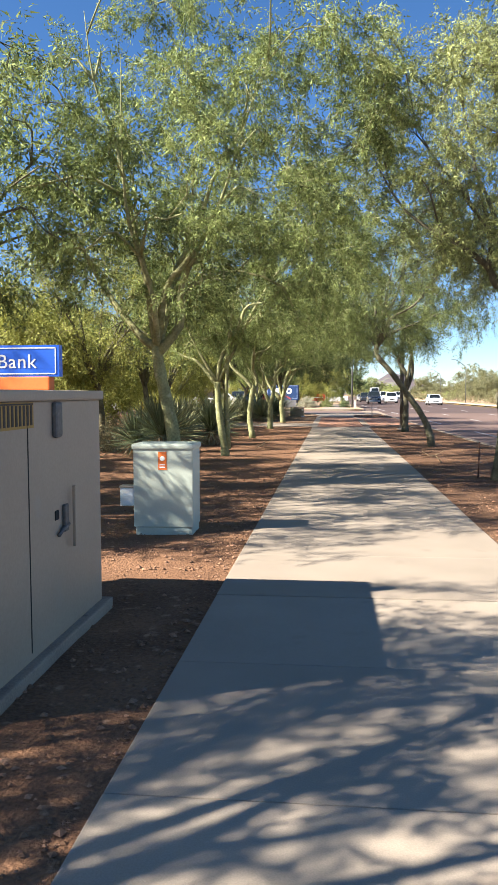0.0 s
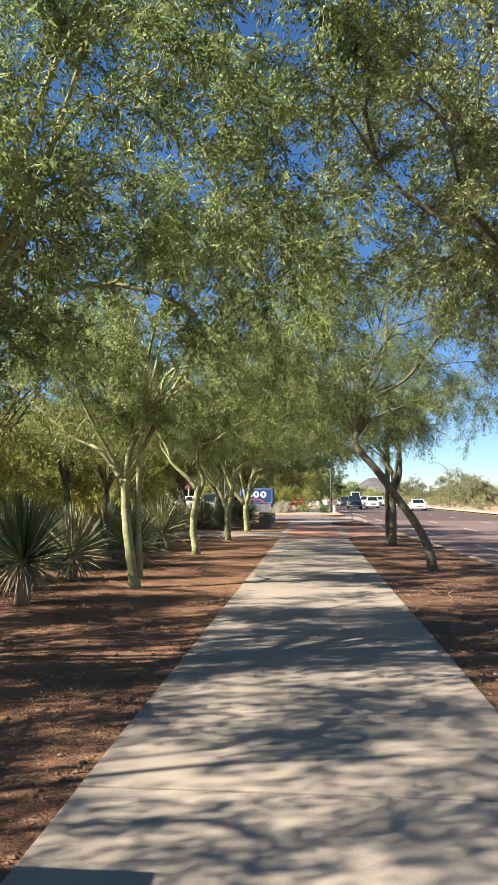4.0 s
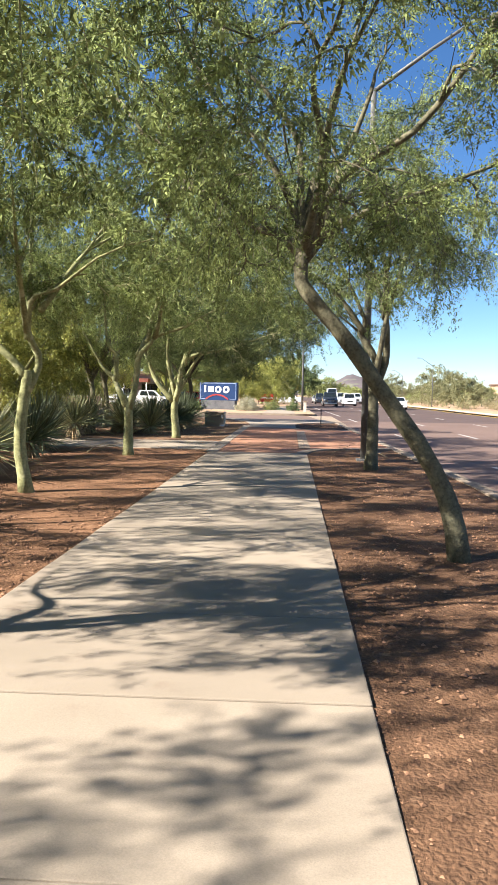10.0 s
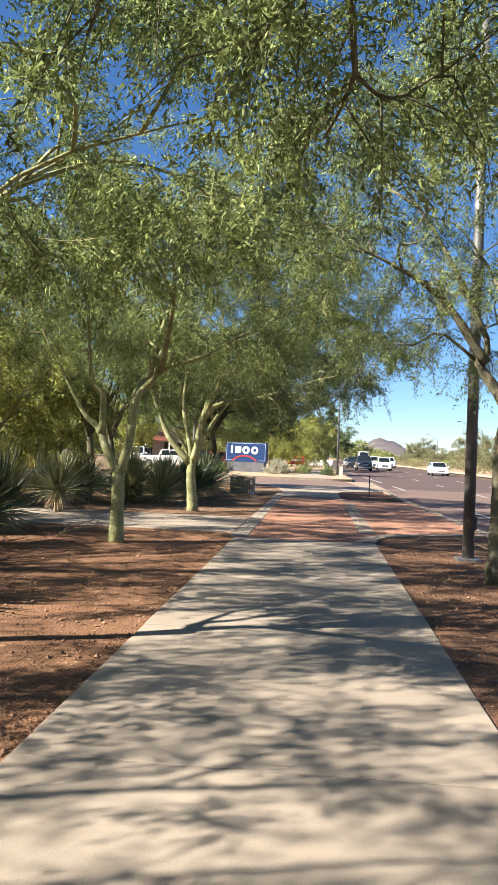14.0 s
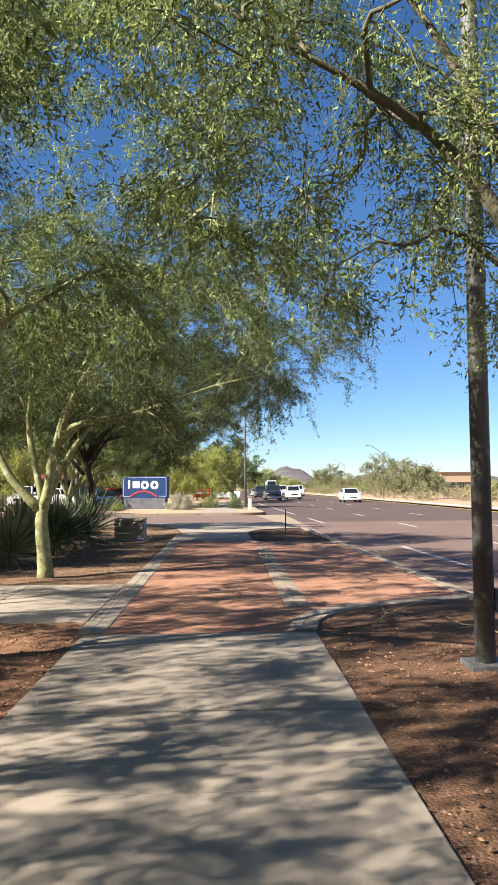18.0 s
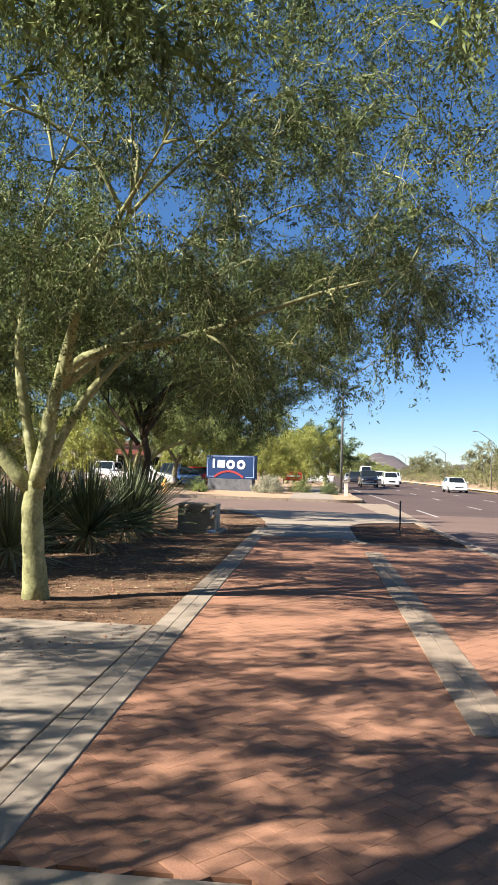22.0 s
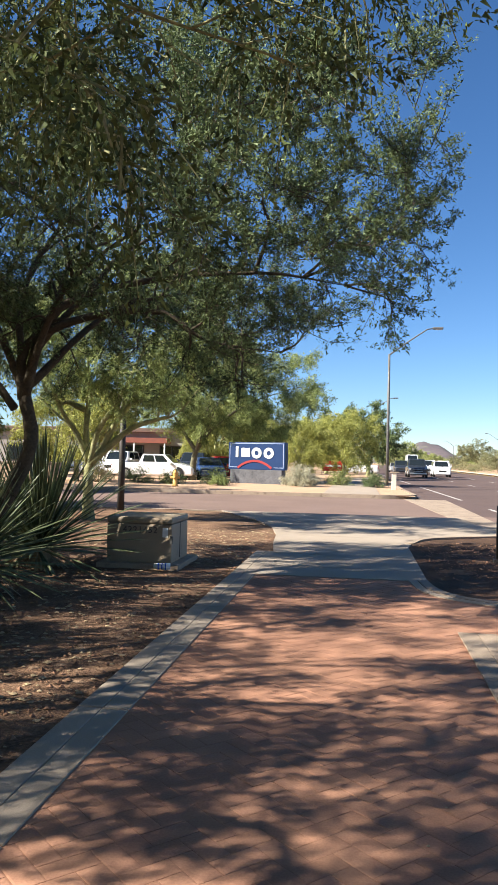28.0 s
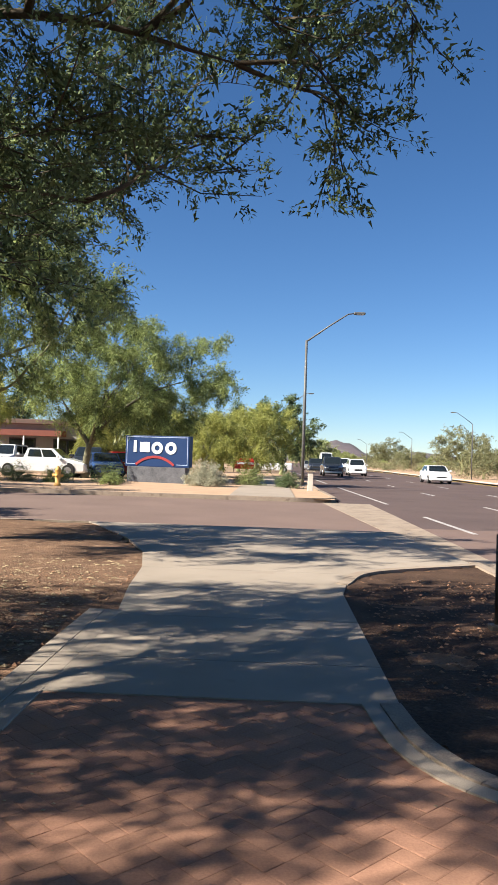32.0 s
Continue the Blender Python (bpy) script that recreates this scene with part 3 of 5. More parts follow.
while y < 46.0:
    a, b = kerb_x(y), kerb_x(y + 2)
    part("kerb_stone", prism([(a - 0.14, y), (a + 0.02, y), (b + 0.02, y + 1.985), (b - 0.14, y + 1.985)], -0.3, 0.012), KERB, kerb)
    part("gutter_stone", prism([(a + 0.02, y), (a + 0.42, y), (b + 0.42, y + 1.985), (b + 0.02, y + 1.985)], -0.3, ROAD_Z + 0.012), KERB, kerb)
    y += 2
planting_kerb = thing("planting_kerb", 0, 0, 0, "curved concrete kerb bands round the planting beds", "kerb", kind="structure")
edging("kerb_stone", [(1.16, 25.3), (1.3, 25.95), (1.62, 26.5), (2.3, 26.95), (3.6, 27.5)], 0.15, -0.1, 0.012, planting_kerb, KERB, 5)
edging("kerb_stone", [(1.01, 25.3), (1.15, 26.02), (1.52, 26.64), (2.23, 27.1), (3.55, 27.66)], 0.14, -0.1, 0.006, planting_kerb, CONCRETE, 5)
edging("kerb_stone", [(0.975, 39.42), (1.02, 38.97), (1.10, 38.68), (1.25, 38.41), (1.56, 38.19), (2.09, 38.04), (3.3, 38.14)], 0.12, -0.1, 0.014, planting_kerb, KERB, 6)
edging("kerb_stone", [(0.86, 39.42), (0.91, 38.91), (0.99, 38.61), (1.16, 38.33), (1.5, 38.09), (2.07, 37.925), (3.3, 38.02)], 0.10, -0.1, 0.008, planting_kerb, CONCRETE, 6)
edging("kerb_stone", [(1.07, 43.6), (1.55, 44.72), (3.2, 45.8)], 0.14, -0.1, 0.014, planting_kerb, KERB, 3)
far_kerb = thing("far_kerb", 0, 0, 0, "pale concrete kerb along the side road and corner", "kerb", kind="structure")
edging("kerb_stone", [(-50, 62.55), (-30, 62.55), (-12, 62.55), (-1, 62.6), (1.6, 62.75), (2.5, 63.6), (2.55, 66), (2.2, 80), (1.2, 120)], 0.16, -0.3, 0.015, far_kerb, KERB, 24)
edging("kerb_stone", [(18.45, -40), (18.2, 20), (17.95, 60), (17.5, 200), (17.0, 400)], 0.3, -0.3, 0.05, far_kerb, KERB_W, 40)

# ---- road paint ----
paint = thing("road_marking", 0, 0, 0, "worn white and yellow lane lines", "road marking", kind="structure")
for y0, y1 in ((52, 57), (63, 79), (86, 100), (110, 140), (-10, -4), (4, 10), (18, 24), (32, 38)):
    xx = kerb_x(y0) + 1.7
    part("line", prism([(xx - 0.06, y0), (xx + 0.06, y0), (kerb_x(y1) + 1.76, y1), (kerb_x(y1) + 1.64, y1)], ROAD_Z, ROAD_Z + 0.004), PAINT, paint)
for k in range(22):
    y0 = -12 + k * 12
    for xx in (8.0, 11.4):
        part("line", slab(xx - 0.06, xx + 0.06, y0, y0 + 3.2, ROAD_Z, ROAD_Z + 0.004), PAINT, paint)
part("line", prism([(17.2, -30), (17.35, -30), (16.6, 300), (16.45, 300)], ROAD_Z, ROAD_Z + 0.004), PAINT_Y, paint)

# ---- street trees ----
G = "pale green-barked palo verde with a wide feathery crown"
tree(-2.83, 3.55, [(0, 0, 0), (-0.05, 0, 0.8), (-0.17, 0, 1.43), (-0.27, 0, 1.9), (-0.3, 0, 2.25)],
     [[(-0.3, 0, 2.2), (-0.65, 0.1, 2.5), (-1.4, 0.3, 3.4), (-2.0, 0.5, 4.8)], [(-0.3, 0, 2.1), (0.05, -0.1, 2.5), (0.25, -0.2, 3.16), (0.52, -0.3, 3.8), (0.9, -0.5, 4.5), (1.4, -0.7, 6.0)],
      [(-0.28, 0, 2.2), (-0.3, -0.5, 3.0), (-0.5, -1.0, 4.2), (-0.5, -1.2, 6.2)], [(-0.28, 0, 2.2), (-0.1, 0.7, 3.0), (0.1, 0.9, 4.2), (0.2, 1.0, 5.8)]],
     G, 12, (0.5, 0.3, 5.1), (3.0, 2.7, 2.7), radius=0.115, floor=2.8, leaves=140000, branches=160)
tree(-2.9, 9.72, [(0, 0, 0), (-0.15, 0, 0.95), (-0.2, 0, 1.75)],
     [[(-0.2, 0, 1.7), (-0.1, 0, 2.3), (0.1, 0, 2.75), (0.3, 0, 3.15), (0.65, 0, 3.5), (1.2, -0.1, 3.65), (2.2, -0.3, 3.9)], [(0.06, 0.03, 0.15), (0.02, 0.05, 1.1), (0.05, 0.06, 1.9), (0.15, 0.1, 2.8), (0.3, 0.3, 4.2), (0.4, 0.5, 5.8)],
      [(-0.2, 0, 1.75), (-0.6, -0.1, 2.4), (-1.0, -0.3, 3.2), (-1.3, -0.5, 4.8)], [(-0.2, 0, 1.65), (-0.7, 0.2, 2.2), (-1.3, 0.5, 2.4), (-2.2, 0.8, 3.2)], [(0.1, 0.1, 2.7), (0.4, 1.0, 3.6), (0.7, 1.8, 4.6)], [(0.1, 0.0, 2.7), (0.3, -0.7, 3.7), (0.7, -1.2, 4.7)]],
     G + ", twin stems", 13, (0.8, 0.2, 4.4), (3.0, 3.1, 2.4), radius=0.088, floor=2.8, leaves=155000, branches=140, extra=1, clear=3.5, leaf_size=0.05)
tree(-3.0, 17.0, [(0, 0, 0), (-0.1, 0, 0.6), (-0.08, 0, 1.05), (0.0, 0, 1.6), (0.0, 0, 1.75)],
     [[(0.0, 0, 1.65), (-0.25, 0, 2.0), (-0.55, 0, 2.3), (-0.8, 0, 2.65), (-1.2, 0, 3.6), (-1.4, 0.2, 5.2)], [(0.0, 0, 1.45), (0.12, 0.02, 1.9), (0.0, 0.03, 2.3), (0.2, 0, 2.68), (0.45, 0, 2.9), (1.2, -0.1, 3.4), (2.4, -0.2, 3.7)],
      [(0.0, 0.03, 2.2), (0.1, 0.1, 3.2), (0.0, 0.2, 4.5), (0.2, 0.3, 6.0)], [(0.2, 0, 2.6), (0.6, 0.9, 3.5), (1.0, 1.9, 4.4)], [(0.0, 0, 2.3), (0.2, -1.0, 3.4), (0.5, -2.0, 4.4)]],
     G, 14, (0.5, 0, 4.3), (3.2, 3.2, 2.2), radius=0.095, floor=2.8, leaves=165000, branches=135, extra=0, clear=3.5, leaf_size=0.048)
tree(-2.95, 23.7, [(0, 0, 0), (0.0, 0, 0.9), (-0.03, 0, 1.2)],
     [[(-0.03, 0, 1.1), (-0.1, 0, 1.38), (-0.35, 0, 1.76), (-0.55, 0, 2.05), (-1.2, 0, 2.9), (-1.9, 0.2, 4.2)], [(0.0, 0, 1.05), (0.15, 0, 1.6), (0.15, 0, 2.17), (0.42, 0, 2.6), (0.75, 0, 2.73), (1.25, -0.1, 2.95), (1.65, -0.1, 3.25), (2.9, -0.2, 3.8)],
      [(-0.3, 0, 1.7), (-0.33, 0, 2.3), (-0.5, -0.1, 2.66), (-0.6, -0.3, 3.8), (-0.5, -0.6, 5.4)], [(0.42, 0, 2.6), (0.6, 0.1, 3.3), (0.9, 0.2, 4.57), (1.1, 0.3, 6.0)], [(0.2, 0, 2.3), (0.4, 0.9, 3.2), (0.8, 2.0, 4.2)], [(0.6, 0, 2.7), (0.9, -0.9, 3.4), (1.2, -2.0, 4.2)]],
     G + ", a forked trunk", 15, (0.9, 0, 4.2), (3.3, 3.2, 2.2), radius=0.118, floor=3.1, leaves=165000, branches=150, extra=0, clear=3.9, leaf_size=0.046, leaf=LEAF)
tree(-2.84, 30.5, [(0, 0, 0), (-0.08, 0, 0.9), (-0.05, 0, 1.25)],
     [[(-0.1, 0, 1.15), (-0.7, 0, 1.8), (-1.0, 0, 2.6), (-1.4, 0.1, 3.6), (-1.9, 0.2, 4.8)], [(-0.05, 0, 1.2), (0.03, 0, 1.6), (0.17, 0, 2.25), (0.65, 0, 2.62), (1.25, 0, 2.77), (1.9, 0, 2.95), (2.9, -0.1, 3.3), (3.8, -0.2, 3.5)],
      [(-0.05, 0, 1.25), (-0.35, 0, 2.4), (-0.3, 0.1, 3.05), (-0.1, 0.3, 4.5), (0.3, 0.4, 6.0)], [(0.05, 0, 1.6), (0.3, -0.2, 2.8), (0.9, -0.3, 3.9), (2.2, -0.4, 5.2)], [(0.2, 0, 2.3), (0.9, 1.0, 3.1), (2.0, 2.1, 3.8)], [(0.2, 0, 2.3), (0.8, -1.0, 3.2), (1.8, -2.2, 4.2)]],
     G + ", broad and spreading", 16, (1.5, 0.3, 4.35), (3.9, 3.5, 2.2), radius=0.13, floor=2.2, leaf_size=0.034, wide=0.42, leaves=330000, branches=340, extra=1, hang=0.12, spray=0.2, leaf=LEAF_SHADED, clear=2.9, spread=0.022)
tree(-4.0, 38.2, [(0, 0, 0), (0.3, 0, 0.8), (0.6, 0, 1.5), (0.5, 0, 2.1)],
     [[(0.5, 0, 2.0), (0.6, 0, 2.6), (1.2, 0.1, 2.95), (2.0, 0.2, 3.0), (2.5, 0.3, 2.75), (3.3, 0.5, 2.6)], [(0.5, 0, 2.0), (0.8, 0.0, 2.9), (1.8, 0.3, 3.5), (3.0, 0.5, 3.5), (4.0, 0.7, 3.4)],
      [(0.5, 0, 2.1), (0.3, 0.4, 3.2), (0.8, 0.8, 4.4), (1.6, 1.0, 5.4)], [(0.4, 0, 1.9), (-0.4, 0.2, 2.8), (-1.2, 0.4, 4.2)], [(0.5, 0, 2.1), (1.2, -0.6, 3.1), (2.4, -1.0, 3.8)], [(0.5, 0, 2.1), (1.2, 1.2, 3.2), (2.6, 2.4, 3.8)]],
     "desert tree leaning over the paving, shade-dark trunk and dense crown", 17, (1.65, 0.4, 4.1), (3.6, 3.1, 1.8), bark=BARK_B, leaf=LEAF_D, radius=0.095, floor=2.3, leaf_size=0.038, wide=0.4, leaves=310000, extra=3, branches=260, droop=-0.25, rise=0.3, hang=0.0, spray=0.18, twigs=7, lift=0.34, spread=0.022)
tree(2.45, 5.0, [(0, 0, 0), (0.1, 0, 0.95), (0.03, 0, 1.47), (0.33, 0, 1.92), (0.45, 0, 2.5), (0.25, 0, 2.97), (0.2, 0, 3.12)],
     [[(0.2, 0, 3.08), (-0.1, 0, 3.32), (-0.28, 0, 3.58), (-0.7, 0, 3.85), (-1.6, 0.1, 4.5), (-2.2, 0.2, 5.6)], [(0.22, 0, 3.05), (0.5, 0, 3.5), (0.72, 0, 3.95), (0.9, 0, 4.4), (1.2, 0.1, 5.6), (1.1, 0.2, 7.2)],
      [(-0.25, 0, 3.55), (-0.2, 0, 4.0), (-0.5, 0.1, 5.2), (-0.8, 0.2, 7.0)], [(0.2, 0, 3.1), (0.3, 0.8, 3.9), (0.2, 1.6, 5.2)], [(0.2, 0, 3.1), (0.1, -0.8, 3.9), (0.0, -1.6, 5.2)]],
     "palo verde with a crooked dark trunk and a thin yellowish crown", 22, (0.1, 0, 5.5), (3.0, 2.8, 2.3), bark=BARK_D, leaf=LEAF_P, radius=0.12, floor=2.95, inner=0.15, branches=180, leaves=165000, droop=0.2)
tree(2.37, 13.1, [(0.00, 0.00, 0.00), (-0.10, 0.14, 0.50), (-0.33, 0.26, 0.97), (-0.70, 0.39, 1.50), (-1.05, 0.51, 2.01), (-1.33, 0.59, 2.34), (-1.50, 0.64, 2.59), (-1.48, 0.71, 2.88)],
     [[(-1.48, 0.70, 2.83), (-1.68, 0.75, 3.07), (-2.02, 0.79, 3.27), (-2.71, 0.81, 3.78), (-3.50, 0.91, 4.23)], [(-1.48, 0.69, 2.80), (-1.17, 0.75, 3.07), (-0.98, 0.78, 3.21), (-0.60, 0.81, 3.38), (0.36, 0.91, 3.78), (1.50, 1.01, 4.23)],
      [(-1.48, 0.70, 2.86), (-1.51, 0.79, 3.27), (-1.88, 0.71, 3.84), (-2.46, 0.61, 4.47), (-3.06, 0.41, 5.74)], [(-1.23, 0.74, 3.03), (-1.23, 0.81, 3.55), (-1.34, 0.81, 3.78), (-1.00, 1.01, 5.02), (-0.55, 1.11, 6.60)], [(-1.34, 0.73, 2.97), (-1.01, 1.81, 3.75), (-0.35, 2.91, 4.50)], [(-1.34, 0.73, 2.97), (-1.22, -0.19, 3.94), (-0.73, -1.29, 4.83)]],
     "leaning dark-barked desert tree with a drooping crown over the walkway", 23, (-0.8, 0.6, 4.4), (3.1, 3.1, 2.2), bark=BARK_D, radius=0.092, inner=0.12, floor=2.7, leaf_size=0.038, wide=0.36, leaves=180000, branches=150, hang=0.3)
tree(2.42, 21.5, [(0, 0, 0), (0.02, 0, 0.95), (0.0, 0, 1.65)],
     [[(0.0, 0, 1.58), (0.0, 0, 2.15), (-0.2, 0, 2.7), (-0.28, 0, 3.1), (-0.8, 0, 4.2), (-1.5, 0.1, 5.2)], [(0.02, 0, 1.6), (0.2, 0, 2.15), (0.27, 0, 2.7), (0.2, 0, 3.5), (0.4, 0.1, 4.8), (0.6, 0.2, 6.2)],
      [(-0.2, 0, 2.7), (-0.9, -0.2, 3.5), (-2.2, -0.4, 4.2)], [(0.2, 0, 3.0), (0.2, 0.9, 3.7), (0.1, 2.0, 4.6)], [(0.2, 0, 3.0), (0.0, -0.9, 3.7), (-0.2, -2.0, 4.6)]],
     "upright forked desert tree with a hanging crown by the road", 24, (-0.4, 0, 4.6), (2.6, 2.8, 2.0), bark=BARK_D, leaf=LEAF, radius=0.125, floor=2.6, leaves=125000, branches=120, extra=1, leaf_size=0.038, hang=0.35, wide=0.36)
tree(-5.67, 46.35, [(0, 0, 0), (-0.02, 0, 0.7), (-0.01, 0, 1.2)],
     [[(0, 0, 1.15), (0.26, 0, 1.45), (0.6, 0, 2.09), (1.0, 0, 2.64), (1.6, 0, 2.8), (2.1, 0.1, 2.97), (2.6, 0.1, 3.15)], [(0, 0, 1.2), (0.43, 0.05, 1.66), (0.9, 0.1, 2.06), (1.38, 0.1, 2.26), (1.84, 0.1, 2.35), (2.1, 0.1, 2.5)],
      [(-0.02, 0, 1.2), (-0.12, 0, 1.63), (-0.16, 0, 2.5), (0.03, 0, 2.77), (0.2, 0, 3.6)], [(-0.02, 0, 1.2), (-0.31, 0, 1.8), (-0.76, 0, 2.33), (-1.6, 0, 3.0)], [(-0.14, 0, 2.4), (-0.52, 0, 2.59), (-0.8, 0, 2.63), (-1.4, 0.2, 3.4)]],
     "pale-limbed palo verde forking low behind the steel box", 18, (0.6, -0.3, 4.15), (3.2, 3.2, 1.6), leaf=LEAF, radius=0.13, floor=2.75, leaves=150000, leaf_size=0.062, branches=170)
# trees added so their crowns dapple the walkway; the first is out of view
for k, (xx, yy, s, lv) in enumerate(((-4.5, -8.0, 1.0, 54000), (-6.6, 2.9, 1.05, 50000), (-6.9, 12.6, 0.9, 32000), (-7.6, 25.2, 0.9, 36000), (-7.2, 19.3, 1.0, 44000), (-6.8, 37.2, 1.0, 60000), (-6.2, 32.8, 1.0, 48000), (-6.9, -0.9, 1.0, 32000))):
    tree(xx, yy, [(0, 0, 0), (0.08, 0, 0.9 * s), (-0.05, 0.05, 1.9 * s)],
         [[(-0.05, 0.05, 1.8 * s), (0.5, -0.2, 2.9 * s), (1.5, -0.4, 4.2 * s)], [(-0.05, 0.05, 1.8 * s), (-0.6, 0.4, 3.0 * s), (-1.5, 0.8, 4.4 * s)], [(-0.05, 0, 1.8 * s), (0.3, 0.9, 3.2 * s), (0.7, 2.0, 4.6 * s)], [(0, 0, 1.8 * s), (-0.2, -0.9, 3.1 * s), (-0.5, -1.9, 4.4 * s)], [(0, 0, 1.8 * s), (0.1, 0.1, 3.6 * s), (0.2, 0.1, 5.6 * s)]],
         "desert tree added for shade, yellow-green crown behind the front row" if k in (2, 3) else "desert tree added for shade, full green crown behind the front row", 60 + k, (0.1, 0, 4.5 * s), (3.1, 3.2, 2.1), bark=BARK_D, leaf=LEAF_Y if k in (2, 3) else LEAF, radius=0.12, floor=2.2 if k in (2, 3) else 2.7, leaves=int(lv * 0.85), leaf_size=0.1 if k == 1 else 0.088, wide=0.32, light=True, branches=120, twigs=6, spray=0.3, spread=0.05)

# ---- cabinets, pedestals ----
o = thing("utility_cabinet", -1.96, -3.3, 0, "large beige utility cabinet with a lid on a concrete pad", "utility box")
part("pad", slab(-2.0, 0.06, -2.03, 0.06, -0.08, 0.06, 0.015), KERB, o, "pale concrete pad")
part("body", slab(-1.9, 0, -1.93, 0, 0.05, 1.43, 0.012), BEIGE, o)
part("lid", slab(-1.93, 0.025, -1.96, 0.025, 1.43, 1.49, 0.012), BEIGE, o)
part("door_seam", slab(-0.002, 0.003, -1.255, -1.247, 0.1, 1.42), DARKGAP, o)
part("latch_recess", slab(-0.01, 0.006, -0.88, -0.82, 0.745, 0.80, 0.004), DARKGAP, o, "dark plate standing in for the shaded latch pocket")
part("latch_plate", slab(0.0, 0.022, -0.76, -0.70, 0.66, 0.82, 0.006), STEEL, o, "dark steel latch plate")
rod("latch_arm", [(0.015, -0.86, 0.655), (0.02, -0.80, 0.68), (0.02, -0.70, 0.70)], 0.011, STEEL, o)
part("latch_handle", slab(0.02, 0.04, -0.64, -0.615, 0.55, 0.92, 0.006), BEIGE, o)
part("hinge_lug", slab(-0.005, 0.03, -0.90, -0.79, 1.22, 1.425, 0.02), STEEL, o, "grey steel lug")
lab = part("warning_label", slab(-0.004, 0.003, -1.62, -1.17, 1.29, 1.425), LABEL_Y, o, "faded yellow warning label")
for k in range(9):
    part("print_bar", slab(0.003, 0.005, -1.60 + k * 0.048, -1.575 + k * 0.048, 1.305, 1.41), INK, lab)
part("print_bar", slab(0.003, 0.005, -1.61, -1.18, 1.412, 1.42), INK, lab)
o = thing("bank_sign", -2.47, -3.62, 1.49, "small blue sign board with white border and lettering bars", "sign")
part("foot", slab(-0.36, 0.30, -0.05, 0.05, 0, 0.09, 0.01), ORANGE, o, "orange brown base strip")
bd = part("board", prism([(-0.42, -0.03), (0.36, -0.03), (0.36, 0.03), (-0.42, 0.03)], 0.09, 0.29), BLUE_B, o)
for a in ((-0.40, 0.34, 0.268, 0.275), (-0.40, 0.34, 0.105, 0.112)):
    part("border", slab(a[0], a[1], -0.034, -0.029, a[2], a[3]), WHITE, bd)
part("border", slab(0.334, 0.34, -0.034, -0.029, 0.105, 0.275), WHITE, bd)
part("letter_bar", slab(-0.19, -0.11, -0.035, -0.029, 0.155, 0.23), WHITE, bd)
cu = bpy.data.curves.new("word", "FONT")
cu.body, cu.size, cu.extrude, cu.space_character = "Bank", 0.125, 0.002, 1.08
cu.materials.append(WHITE)
ob = new("word", cu)
ob.parent = bd
ob.matrix_basis = pose(-0.05, -0.032, 0.145, 90, 0, 0)

o = thing("utility_pedestal", -1.83, -0.5, 0, "pale green metal utility pedestal with an orange label", "utility box")
part("base", slab(-0.62, -0.01, 0.01, 0.41, -0.05, 0.06, 0.01), GREENBOX, o)
part("body", slab(-0.64, 0, 0, 0.42, 0.06, 0.90, 0.012), GREENBOX, o)
part("lid", slab(-0.655, 0.015, -0.015, 0.435, 0.885, 0.945, 0.02), GREENBOX, o)
lab = part("label", slab(-0.37, -0.28, -0.004, 0.002, 0.67, 0.86), ORANGE, o, "bright orange warning label")
bm = bmesh.new()
bmesh.ops.create_cone(bm, cap_ends=True, segments=16, radius1=0.026, radius2=0.026, depth=0.003, matrix=pose(-0.325, -0.005, 0.79, 90))
part("emblem", bm, WHITE, lab)
part("print_bar", slab(-0.355, -0.295, -0.006, -0.003, 0.69, 0.705), WHITE, lab)
part("print_bar", slab(-0.355, -0.295, -0.006, -0.003, 0.72, 0.73), WHITE, lab)
o = thing("meter_post", -3.1, 1.6, 0, "small pale grey utility marker box in the soil", "utility box")
part("body", slab(-0.09, 0.09, -0.07, 0.07, -0.03, 0.22, 0.015), WHITE, o)
part("cap", slab(-0.10, 0.10, -0.08, 0.08, 0.22, 0.25, 0.01), BEIGE, o)

o = thing("transformer_box", -2.12, 39.62, 0, "tan steel transformer box on a pad, with stencilled marks", "utility box")
part("pad", slab(-0.95, 0.12, -0.12, 1.05, -0.06, 0.05, 0.015), KERB, o, "worn concrete pad")
part("body", slab(-0.85, 0, 0, 0.9, 0.05, 0.54, 0.015), TAN, o)
part("lid", slab(-0.856, 0.006, -0.006, 0.906, 0.545, 0.63, 0.03), TAN, o)
part("side_seam", slab(0.001, 0.005, 0.44, 0.455, 0.08, 0.54), DARKGAP, o)
cu = bpy.data.curves.new("stencil_number", "FONT")
cu.body, cu.size, cu.extrude, cu.space_character = "4221452", 0.115, 0.001, 1.15
cu.materials.append(INK)
ob = new("stencil_number", cu)
ob.parent = o
ob.matrix_basis = pose(-0.64, -0.004, 0.43, 90, 0, 0)
part("sticker", slab(-0.12, -0.05, -0.004, 0.001, 0.38, 0.50), WHITE, o, "small pale sticker")
part("hasp", slab(-0.02, 0.02, -0.03, 0.0, 0.30, 0.40, 0.008), STEEL, o)
o = thing("paper_cup", -2.28, 39.38, 0.045, "white paper cup with printed bands lying on the soil", "cup")
V, F = [], []
tube(V, F, [Vector((0, 0, 0)), Vector((0.20, 0.03, 0))], [0.032, 0.045], 14)
cup = mesh_part("wall", V, F, WHITE, o, "", True)
for k in range(3):
    V, F = [], []
    tube(V, F, [Vector((0.05 + 0.045 * k, 0.0075 + 0.007 * k, 0)), Vector((0.065 + 0.045 * k, 0.010 + 0.007 * k, 0))], [0.0375 + 0.003 * k, 0.0385 + 0.003 * k], 14)
    mesh_part("printed_band", V, F, BLUE_B, cup, "", True)

